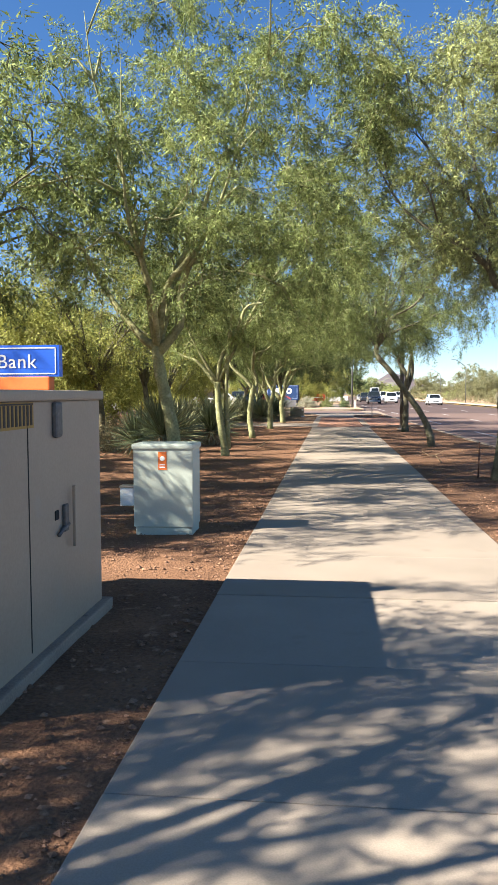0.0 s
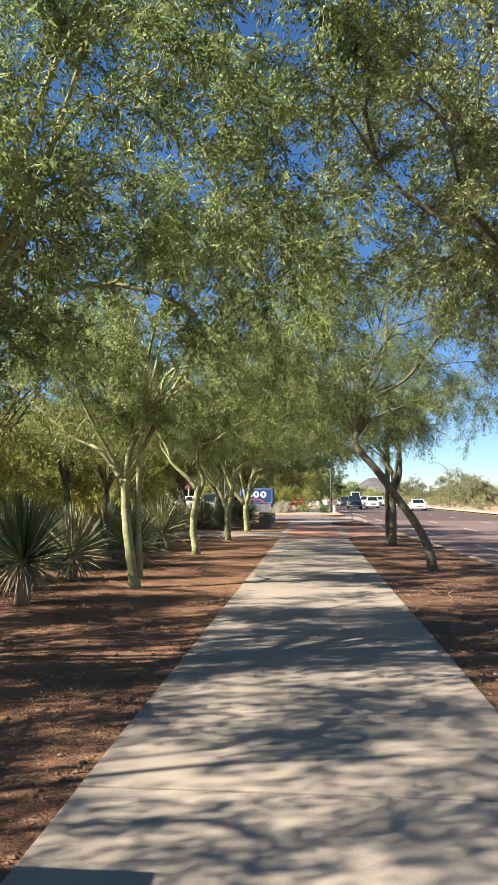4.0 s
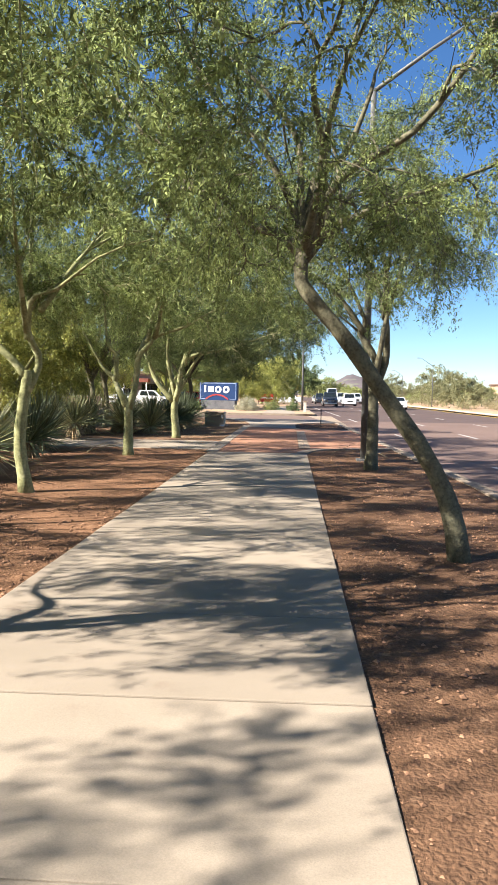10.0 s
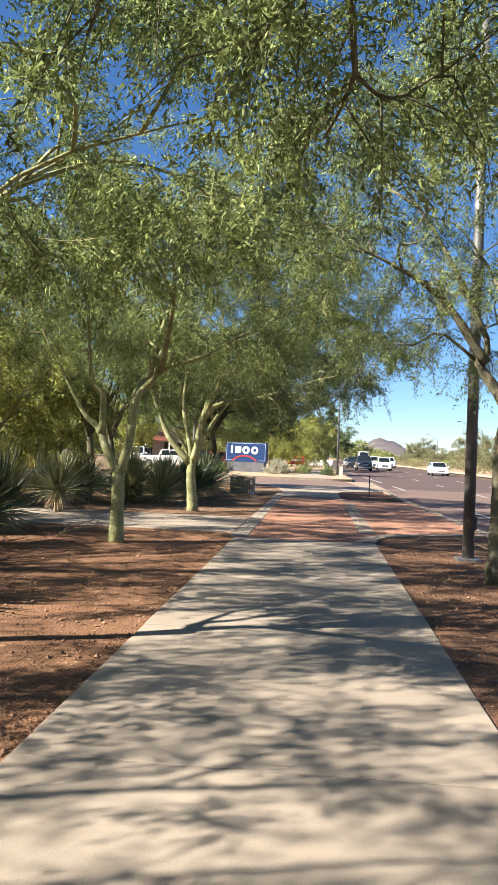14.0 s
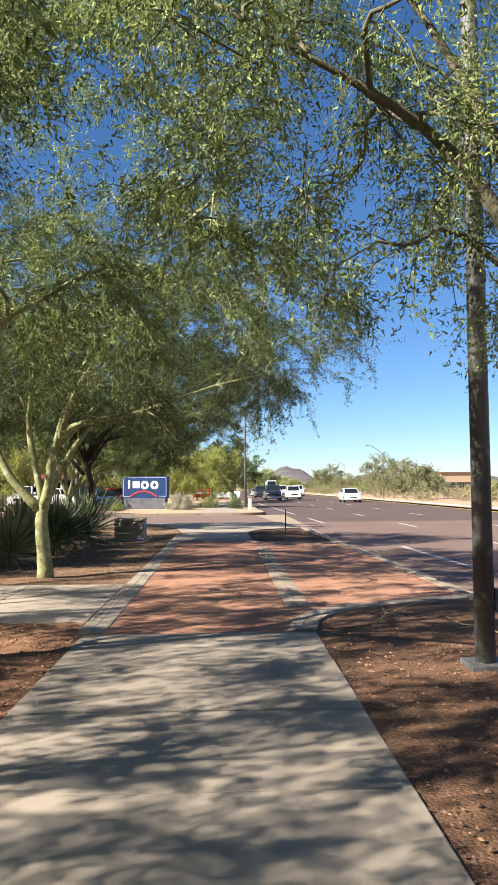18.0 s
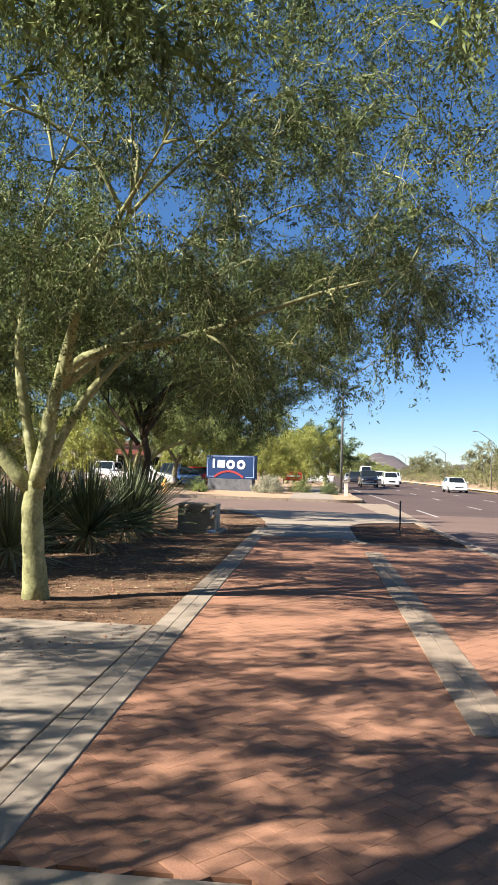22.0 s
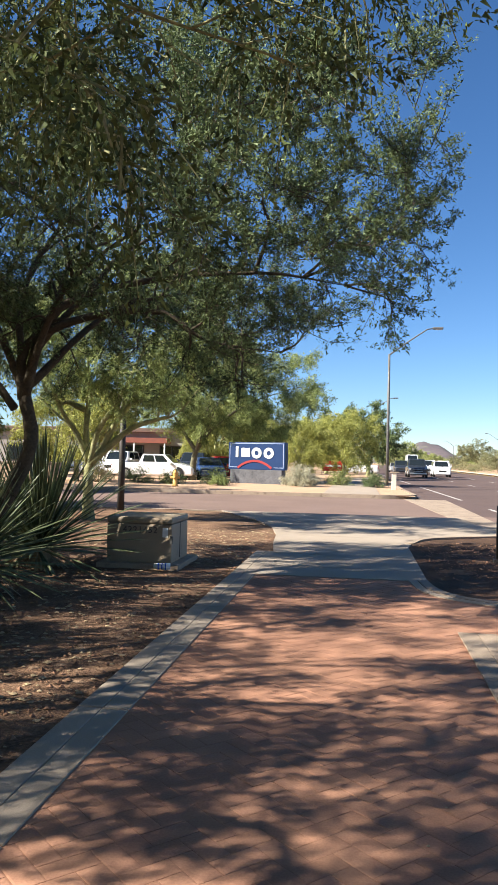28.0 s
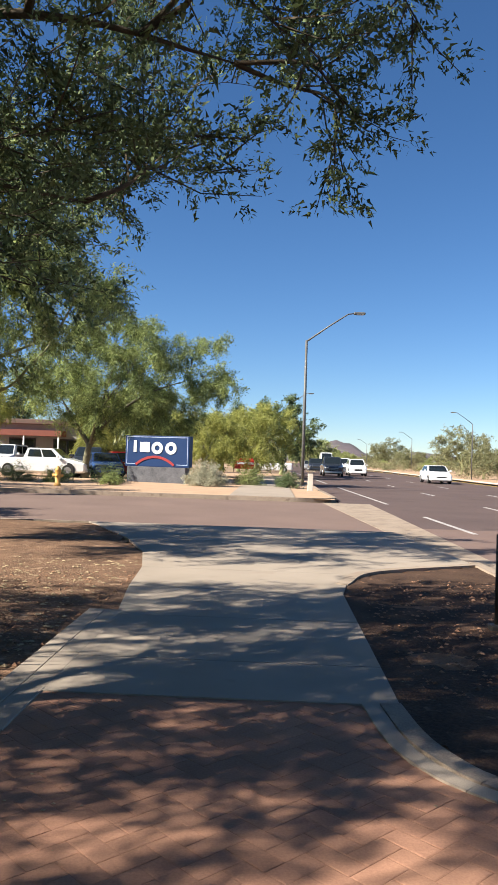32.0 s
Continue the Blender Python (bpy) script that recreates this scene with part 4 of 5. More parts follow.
# ---- marker post in the island, thin posts ----
o = thing("marker_post", 2.2, 41.6, 0, "short dark steel marker post in the island", "post")
rod("post", [(0, 0, -0.05), (0, 0, 0.8)], 0.02, DARKPOST, o)
part("foot", slab(-0.06, 0.06, -0.06, 0.06, -0.03, 0.04, 0.01), DARKPOST, o)
o = thing("sign_post", -6.0, 49.7, 0, "slim dark post beside the side road", "post")
rod("post", [(0, 0, -0.05), (0.01, 0, 1.3), (0, 0, 3.2)], [0.10, 0.085, 0.08], DARKPOST, o)
part("cap", slab(-0.07, 0.07, -0.07, 0.07, 3.2, 3.24, 0.01), DARKPOST, o)
for dx, dy in ((0.35, -0.1), (-0.3, 0.25)):
    o = thing("tree_stake", 2.45 + dx, 5.0 + dy, 0, "thin rusty stake beside a young tree", "stake", group="tree stakes")
    rod("stake", [(0, 0, -0.05), (0.02, 0, 0.62)], 0.014, RUST, o)
    rod("tie", [(0.0, 0.0, 0.5), (-dx * 0.7, -dy * 0.7, 0.55)], 0.006, DARKPOST, o, 5)

# ---- monument sign ----
o = thing("monument_sign", -5.58, 73.9, 0, "dark blue monument sign with red ribbon on shade-toned grey base", "sign", -17)
part("base", slab(-1.62, 1.62, -0.28, 0.28, -0.05, 0.78, 0.02), SHADED_BASE, o, "grey base with shade and light patches in its colour")
pn = part("panel", slab(-1.78, 1.78, -0.22, 0.22, 0.78, 2.36, 0.03), BLUE, o)
for a in ((-1.70, 1.70, 2.27, 2.30), (-1.70, -1.1, 0.90, 0.93), (1.1, 1.70, 0.90, 0.93)):
    part("border", slab(a[0], a[1], -0.228, -0.22, a[2], a[3]), PALEBLUE, pn)
for xx in (-1.70, 1.67):
    part("border", slab(xx, xx + 0.03, -0.228, -0.22, 0.90, 2.30), PALEBLUE, pn)


def ring(name, x, z, r0, r1, y0, material, parent, n=20):
    """A flat ring standing upright, facing -y."""
    V, F = [], []
    for k in range(n):
        w = 2 * math.pi * k / n
        for r in (r0, r1):
            for yy in (y0, y0 - 0.03):
                V.append((x + r * math.cos(w), yy, z + r * math.sin(w)))
    for k in range(n):
        a, b = k * 4, ((k + 1) % n) * 4
        F += [(a + 1, b + 1, b + 3, a + 3), (a, a + 2, b + 2, b), (a + 2, a + 3, b + 3, b + 2), (a, b, b + 1, a + 1)]
    return mesh_part(name, V, F, material, parent)


part("emblem_shape", slab(-1.30, -1.14, -0.25, -0.22, 1.50, 2.10, 0.005), WHITE, pn)
part("emblem_shape", slab(-0.94, -0.40, -0.25, -0.22, 1.52, 2.02, 0.005), WHITE, pn)
ring("emblem_shape", 0.02, 1.74, 0.14, 0.31, -0.22, WHITE, pn)
ring("emblem_shape", 0.78, 1.74, 0.14, 0.31, -0.22, WHITE, pn)
V, F = [], []
for k in range(17):
    w = -0.62 + 1.24 * k / 16
    for r in (2.27, 2.14):
        for yy in (-0.22, -0.25):
            V.append((-0.10 + r * math.sin(w) * 0.83, yy, -0.92 + r * math.cos(w)))
for k in range(16):
    a, b = k * 4, k * 4 + 4
    F += [(a + 1, a + 3, b + 3, b + 1), (a, b, b + 2, a + 2), (a, a + 1, b + 1, b), (a + 2, b + 2, b + 3, a + 3)]
mesh_part("ribbon", V, F, MAROON, pn, "red curved ribbon")

# ---- street lamps ----
def street_lamp(x, y, z, rz, label, h=7.7, arm=2.5):
    o = thing("street_lamp", x, y, z, label, "street lamp", rz, "street lamps")
    part("base_plate", slab(-0.17, 0.17, -0.17, 0.17, -0.05, 0.03, 0.01), STEEL, o)
    rod("pole", [(0, 0, 0), (0, 0, h * 0.5), (0, 0, h)], [0.088, 0.082, 0.062], STEEL, o, 12)
    rod("arm", [(0, 0, h - 0.05), (arm * 0.5, 0, h + 0.85), (arm * 0.86, 0, h + 1.45), (arm, 0, h + 1.5)], [0.05, 0.042, 0.035, 0.03], STEEL, o, 8)
    part("lamp_head", slab(arm - 0.05, arm + 0.55, -0.13, 0.13, h + 1.44, h + 1.56, 0.04), STEEL, o)
    part("lens", slab(arm + 0.1, arm + 0.45, -0.1, 0.1, h + 1.425, h + 1.445, 0.004), WHITE, o)
    part("hand_hole", slab(0.08, 0.112, -0.05, 0.05, 0.45, 0.65, 0.005), STEEL, o)
    return o


lamp = street_lamp(1.82, 75.5, 0, 0, "tall grey steel street lamp with a long rising arm")
street_lamp(2.48, 23.58, 0, 0, "weathered grey lamp pole rising among branches", 8.2)
copy_thing(lamp, pose(1.7, 125, 0))
copy_thing(lamp, pose(1.5, 178, 0))
for xx, yy in ((20.0, 112), (23.5, 165), (24.5, 60), (22, 215)):
    copy_thing(lamp, pose(xx, yy, 0, 0, 0, 180) @ Matrix.Scale(0.72, 4))
o = thing("junction_box", 1.98, 70.0, 0, "pale grey traffic cabinet by the lamp", "utility box")
part("body", slab(-0.12, 0.12, -0.12, 0.12, -0.05, 0.85, 0.02), KERB_W, o)
part("cap", slab(-0.22, 0.22, -0.17, 0.17, 0.85, 0.9, 0.015), BEIGE, o)

# ---- hydrant ----
o = thing("fire_hydrant", -8.6, 66.4, 0, "yellow fire hydrant beside the side road", "hydrant")
rod("barrel", [(0, 0, -0.05), (0, 0, 0.06), (0, 0, 0.07), (0, 0, 0.52), (0, 0, 0.56)], [0.15, 0.15, 0.11, 0.11, 0.14], YELLOW, o, 14)
rod("bonnet", [(0, 0, 0.56), (0, 0, 0.68), (0, 0, 0.75), (0, 0, 0.80)], [0.135, 0.11, 0.05, 0.03], YELLOW, o, 14)
rod("outlet", [(-0.22, 0, 0.42), (0.22, 0, 0.42)], 0.06, YELLOW, o, 12)
rod("outlet", [(0, -0.2, 0.40), (0, 0, 0.40)], 0.075, YELLOW, o, 12)

# ---- yuccas and shrubs ----
def blades(n, length, rng, spread, width, base_r, dead=0.0):
    V, F = [], []
    for k in range(n):
        az = 2.399963 * k + rng.random()
        el = math.radians(-15 + 100 * (k / n) ** 0.8 + rng.normal(0, 6)) if not dead else math.radians(-70 + 40 * rng.random())
        L = length * (0.75 + 0.35 * rng.random())
        d = Vector((math.cos(az) * math.cos(el), math.sin(az) * math.cos(el), math.sin(el)))
        side = Vector((-math.sin(az), math.cos(az), 0))
        up = side.cross(d)
        p0 = Vector((math.cos(az), math.sin(az), 0)) * base_r + Vector((0, 0, 0.12 * k / n * spread))
        q = len(V)
        sag = Vector((0, 0, -0.10 * L * max(0, math.cos(el))))
        for s, w in ((0, 0.7), (0.45, 1.0), (0.8, 0.6)):
            c = p0 + d * L * s + sag * s * s
            V += [c + side * width * w - up * 0.3 * width * w, c - up * width * 0.9 * w, c - side * width * w - up * 0.3 * width * w]
        V.append(p0 + d * L + sag)
        for s in range(2):
            a = q + 3 * s
            F += [(a, a + 1, a + 4, a + 3), (a + 1, a + 2, a + 5, a + 4)]
        F += [(q + 6, q + 7, q + 9), (q + 7, q + 8, q + 9)]
    return V, F


def yucca(x, y, size, seed, label, leaf, trunk=0.25, n=110, dead=40):
    rng = np.random.default_rng(seed)
    o = thing("yucca", x, y, 0, label, "yucca", 0, "yuccas")
    rod("trunk", [(0, 0, -0.05), (0.01, 0, trunk * 0.5), (0, 0, trunk + 0.05)], [0.10 * size, 0.09 * size, 0.07 * size], DEADLEAF, o, 9)
    V, F = blades(n, 0.86 * size, rng, 1.0, 0.016 * size ** 0.5, 0.06)
    r = mesh_part("rosette", [v + Vector((0, 0, trunk)) for v in V], F, leaf, o)
    tagged(r, kind="stuff")
    if dead:
        V, F = blades(dead, 0.46 * size, rng, 0.6, 0.015, 0.07, 1.0)
        tagged(mesh_part("dead_skirt", [v + Vector((0, 0, trunk * 0.95)) for v in V], F, DEADLEAF, o, "dry straw-coloured hanging leaves"), kind="stuff")
    return o


Y1 = "spiky grey-green yucca with a dry leaf skirt in red soil"
Y2 = "dense dark green yucca clump in the soil bed"
for k, (xx, yy, s, lf, tr) in enumerate(((-4.0, 7.7, 1.15, 1, 0.55), (-4.9, 9.1, 1.0, 1, 0.3), (-4.3, 10.8, 1.05, 0, 0.4), (-5.4, 12.6, 1.1, 0, 0.4), (-3.85, 13.5, 1.15, 1, 0.35), (-4.9, 15.4, 1.1, 0, 0.4), (-4.2, 18.3, 1.2, 0, 0.45),
                                         (-5.6, 18.6, 1.1, 1, 0.4), (-4.9, 22.6, 1.15, 1, 0.3), (-5.3, 24.6, 1.3, 1, 0.3), (-5.6, 28.6, 1.0, 0, 0.45), (-6.8, 30.6, 1.1, 0, 0.35), (-6.2, 32.2, 1.35, 0, 0.35), (-5.1, 33.3, 1.35, 0, 0.3),
                                         (-4.15, 32.9, 1.2, 0, 0.2), (-3.7, 35.2, 1.35, 1, 0.25), (-4.6, 35.8, 1.3, 1, 0.3), (-3.5, 37.1, 1.3, 1, 0.3), (-5.6, 35.0, 1.3, 1, 0.3), (-3.75, 39.3, 1.75, 1, 0.2), (-8.0, 36.0, 1.2, 0, 0.3), (-7.6, 25.5, 1.1, 0, 0.3))):
    yucca(xx, yy, s, 100 + k, Y2 if lf else Y1, YUCCA_D if lf else YUCCA, tr, 250 if s > 1.25 else 200, 60)


def shrub(x, y, r, h, seed, label, leaf, leaves=5000, size=0.05, group="shrubs", name="shrub", z=0.0):
    """A low dome of twigs and small leaves with gaps."""
    rng = np.random.default_rng(seed)
    o = thing(name, x, y, z, label, "shrub", 0, group)
    V, F = [], []
    ends, dirs = [], []
    for k in range(46):
        az, el = rng.random() * 6.283, math.acos(1 - rng.random() * 0.95)
        d = Vector((math.cos(az) * math.sin(el) * r, math.sin(az) * math.sin(el) * r, math.cos(el) * h)) * (0.75 + 0.35 * rng.random())
        mid = d * 0.5 + Vector(rng.normal(0, 0.05, 3))
        tube(V, F, [Vector((0, 0, -0.03)), mid, d], [0.012, 0.008, 0.003], 4)
        for s in range(6):
            ends.append(tuple(mid.lerp(d, s / 5)))
            dirs.append(tuple(d.normalized() + Vector(rng.normal(0, 0.7, 3))))
    tagged(mesh_part("stems", V, F, BARK_D, o), kind="stuff")
    leaf_mesh("foliage", np.array(ends), np.array(dirs), rng, max(2, leaves // len(ends)), 0.32 * r, size, leaf, o, 0.1, 0.07 * r, 0.4)
    return o


GS = "rounded silvery grey shrub"
shrub(-2.9, 71.3, 0.95, 0.95, 201, GS + " beside the sign", SILVER, 15000, 0.06)
shrub(-0.9, 74.5, 0.8, 0.8, 202, "dull green shrub by the far walkway", LEAF_M, 5000, 0.06)
shrub(1.0, 72.5, 0.7, 0.75, 203, "dull green shrub by the lamp", LEAF_D, 5000, 0.06)
for k, (xx, yy, r, lf) in enumerate(((-7.6, 71.5, 0.9, 1), (-9.6, 70.0, 0.7, 0), (-11.6, 70.2, 0.8, 1), (-13.5, 69.4, 0.9, 2), (-7.0, 69.2, 0.5, 0), (-16.5, 69, 0.9, 2), (-6.0, 43.5, 0.8, 2), (-7.2, 45.5, 0.7, 0), (-6.8, 21.0, 0.7, 2), (-6.6, 27.0, 0.7, 2), (-7.4, 14.0, 0.8, 2), (-6.4, 11.0, 0.7, 2), (-5.2, 33.4, 0.45, 2), (-8.6, 40.0, 0.9, 0), (-9.5, 32, 0.9, 2), (-9, 20, 0.9, 2))):
    shrub(xx, yy, r, r * 0.95, 210 + k, ("low green shrub in the soil bed", "leafy green shrub beside the side road", "dry straw-coloured shrub in the soil bed")[lf], (LEAF, LEAF_D, STRAW)[lf], 3000, 0.07)

# ---- background trees ----
def far_tree(name, seed, label, leaf, h, r, leaves, size, low=0.9, branches=44, twigs=4):
    t = [(0, 0, 0), (0.1, 0, h * 0.14), (0.0, 0, h * 0.24)]
    limbs = []
    for k in range(5):
        az = k * 1.256 + seed
        e = Vector((math.cos(az), math.sin(az), 0)) * r * 0.65
        limbs.append([(0, 0, h * 0.22), (e.x * 0.4, e.y * 0.4, h * 0.42), (e.x, e.y, h * 0.72)])
    return tree(0, -300 - seed, t, limbs, label, seed, (0, 0, h * 0.56), (r, r, h * 0.44), leaf=leaf, leaves=leaves, leaf_size=size, radius=0.05 * h ** 0.5 + 0.04, branches=branches, twigs=twigs, group="background trees", floor=low, spray=0.5, name=name, extra=0, wide=0.42, light=True)


FT = [far_tree("palo_verde", 31, "rounded yellow-green palo verde behind the beds", LEAF_Y, 5.2, 3.0, 38000, 0.125, 0.5, 80),
      far_tree("tree", 32, "full green desert tree beyond the walkway", LEAF, 6.5, 3.6, 28000, 0.12, 1.4),
      far_tree("tree", 33, "dark green tree in the distance", LEAF_D, 6.0, 3.0, 20000, 0.17, 1.0),
      far_tree("tree", 34, "olive desert tree across the road", LEAF_H, 4.8, 2.7, 12000, 0.17, 0.4, 40, 4),
      far_tree("tree", 35, "low green desert tree across the road", LEAF_P, 4.0, 3.0, 12000, 0.17, 0.3, 40, 4)]
tree(-10.1, 77, [(0, 0, 0), (0.05, 0, 1.0), (0.2, 0, 1.9)],
     [[(0.2, 0, 1.8), (1.2, 0, 3.2), (3.4, 0.2, 4.8), (6.2, 0.2, 5.8)], [(0.2, 0, 1.8), (-0.8, 0.3, 3.2), (-2.0, 0.6, 5.0)], [(0.2, 0, 1.8), (0.9, 0.8, 3.8), (1.8, 2.0, 6.2)], [(0.2, 0, 1.8), (1.0, -0.9, 3.6), (2.6, -2.2, 5.6)], [(0.2, 0, 1.8), (0.8, 0, 4.0), (1.6, 0, 7.0)]],
     "large green desert tree leaning over the sign", 36, (2.2, 0, 5.5), (5.9, 4.4, 3.3), bark=BARK_D, leaves=150000, leaf_size=0.12, radius=0.22, branches=260, twigs=5, group="background trees", floor=2.3, spray=0.45, extra=0, wide=0.36, light=True, leaf=LEAF)
used = [False] * 5


def plant(k, x, y, s, rz, z=0.0):
    m = pose(x, y, z, 0, 0, rz) @ Matrix.Scale(s, 4)
    if not used[k]:
        FT[k].matrix_world = m
        used[k] = True
        return FT[k]
    return copy_thing(FT[k], m) if FT[k].scale.x == 1 else copy_thing(FT[k], m @ Matrix.Scale(1 / FT[k].scale.x, 4))


# the tree at (-8.6, -0.6) is unseen, set there to shade the walkway
for k, x, y, s, rz in ((0, -11.5, 38, 1.0, 20), (0, -10.4, 23, 0.8, 120), (0, -12.4, 31, 0.9, 220), (0, -14.5, 47, 0.9, 260), (0, -14, 18, 0.9, 10), (0, -13, 50, 1.0, 200), (0, -9.5, 13, 0.8, 70), (0, -1.2, 96, 1.1, 10), (0, -15, 70, 1.0, 300), (0, -4.5, 88, 0.9, 90), (0, -10.8, 88, 1.1, 45),
                       (1, -12.0, 5.5, 1.1, 50), (0, -11, 17, 1.0, 200), (1, -21, 34, 1.0, 20), (1, -21, 46, 1.1, 140), (1, -8.6, -0.6, 0.9, 250), (1, -19, 60, 1.4, 60), (0, -8.6, 31.0, 0.9, 10), (1, -15.5, 42.5, 1.1, 77),
                       (2, 1.0, 104, 1.15, 30), (2, -28, 20, 1.3, 90), (2, -28, 38, 1.3, 180), (2, -26, 108, 1.5, 210), (2, -12, 106, 1.4, 100), (2, -3.5, 118, 1.2, 160), (2, -30, 75, 1.6, 20), (2, -24, -2, 1.5, 60)):
    plant(k, x, y, s, rz)
rng = np.random.default_rng(77)
for k in range(52):
    yy = 30 + 330 * (k / 52) ** 1.15
    xx = 21.5 + 26 * rng.random() ** 1.5 + (5 if yy < 90 else 0)
    plant((3, 4, 3, 4)[k % 4], xx, yy, (0.5 + 0.85 * rng.random() ** 1.4) * (1.0, 0.95, 1.2, 0.8)[k % 4], 360 * rng.random(), -0.05)
for k in range(14):
    plant((3, 4)[k % 2], -45 + 58 * rng.random() if k % 2 else 3.5 * rng.random() - 8, 130 + 15 * k, 1.2 + 0.6 * rng.random(), 360 * rng.random(), -0.1)

for seed, n, leaf, label in ((78, 210, STRAW, "low straw-coloured scrub on the desert across the road"), (79, 190, LEAF_H, "low olive scrub on the desert across the road")):
    rng = np.random.default_rng(seed)
    P, D = [], []
    for k in range(n):
        yy = 24 + 300 * rng.random() ** 1.3
        cx, r = 20.0 + 42 * rng.random() ** 1.6 + (3 if yy < 90 else 0), 0.6 + 1.2 * rng.random()
        for q in range(18):
            az, e = 6.283 * rng.random(), rng.random()
            P.append((cx + r * e * math.cos(az), yy + r * e * math.sin(az), r * (0.15 + 0.9 * (1 - e * e) * rng.random())))
            D.append((math.cos(az), math.sin(az), 0.8))
    scrub = thing("desert_scrub", 0, 0, -0.05, label, "scrub")
    leaf_mesh("scrub_leaves", np.array(P), np.array(D), rng, 15, 0.5, 0.2, leaf, scrub, 0.0, 0.14, 0.36)

# ---- hills ----
V, F = [], []
nx = 150
for j, (yy, g) in enumerate(((1080, 0.0), (1130, 0.62), (1200, 1.0), (1300, 0.6))):
    for i in range(nx):
        xx = -700 + 1500 * i / (nx - 1)
        h = 27 * math.exp(-((xx - 98) / 44) ** 2) + 11 * math.exp(-((xx - 216) / 34) ** 2) + 9 * math.exp(-((xx - 270) / 60) ** 2) + 12 * math.exp(-((xx - 400) / 70) ** 2) + 7 * math.exp(-((xx - 520) / 80) ** 2) + 5
        h *= 1 + 0.16 * noise.noise((xx * 0.045, j * 1.7, 3.0)) + 0.07 * noise.noise((xx * 0.16, j * 2.3, 5.0))
        h *= 1 + 0.10 * noise.noise((xx * 0.05, yy * 0.02, 3)) + 0.05 * noise.noise((xx * 0.2, yy * 0.1, 5))
        V.append((xx, yy + 30 * noise.noise((xx * 0.02, j, 1)), h * g - 1))
for j in range(3):
    for i in range(nx - 1):
        q = j * nx + i
        F.append((q, q + 1, q + nx + 1, q + nx))
tagged(mesh_part("hills", V, F, HILL, None, "", True), "low purple-brown desert hills on the horizon", "hills", kind="structure")

# ---- vehicles ----
def loft(bm, stations):
    """A hull through stations of y, half width, low and high z, with chamfered corners."""
    rings = []
    for y, w, z0, z1 in stations:
        c = min(0.10, (z1 - z0) * 0.3)
        rings.append([bm.verts.new(p) for p in ((-w + c, y, z0), (w - c, y, z0), (w, y, z0 + c), (w, y, z1 - c), (w - c * 0.9, y, z1), (-w + c * 0.9, y, z1), (-w, y, z1 - c), (-w, y, z0 + c))])
    for a, b in zip(rings, rings[1:]):
        for k in range(8):
            bm.faces.new((a[k], a[(k + 1) % 8], b[(k + 1) % 8], b[k]))
    bm.faces.new(rings[0][::-1])
    bm.faces.new(rings[-1])
    bmesh.ops.recalc_face_normals(bm, faces=bm.faces)
    return bm


SHAPES = {
    "sedan": dict(L=4.6, W=0.9, hood=0.92, deck=0.98, roof=1.42, cab=(-1.75, -1.05, 0.35, 1.15), wheel=0.32, axle=1.38),
    "hatchback": dict(L=4.2, W=0.88, hood=0.98, deck=1.0, roof=1.52, cab=(-2.02, -1.75, 0.35, 1.2), wheel=0.32, axle=1.28),
    "suv": dict(L=4.7, W=0.95, hood=1.10, deck=1.1, roof=1.76, cab=(-2.28, -1.95, 0.4, 1.05), wheel=0.37, axle=1.4),
    "pickup": dict(L=5.7, W=0.99, hood=1.20, deck=1.15, roof=1.90, cab=(-0.75, -0.55, 0.85, 1.45), wheel=0.40, axle=1.8),
    "crewcab": dict(L=5.3, W=0.95, hood=1.03, deck=1.0, roof=1.56, cab=(-0.85, -0.65, 0.75, 1.4), wheel=0.36, axle=1.65),
    "van": dict(L=6.0, W=1.08, hood=1.25, deck=1.3, roof=2.85, cab=(-2.95, -2.9, 1.7, 2.2), wheel=0.40, axle=1.75),
}


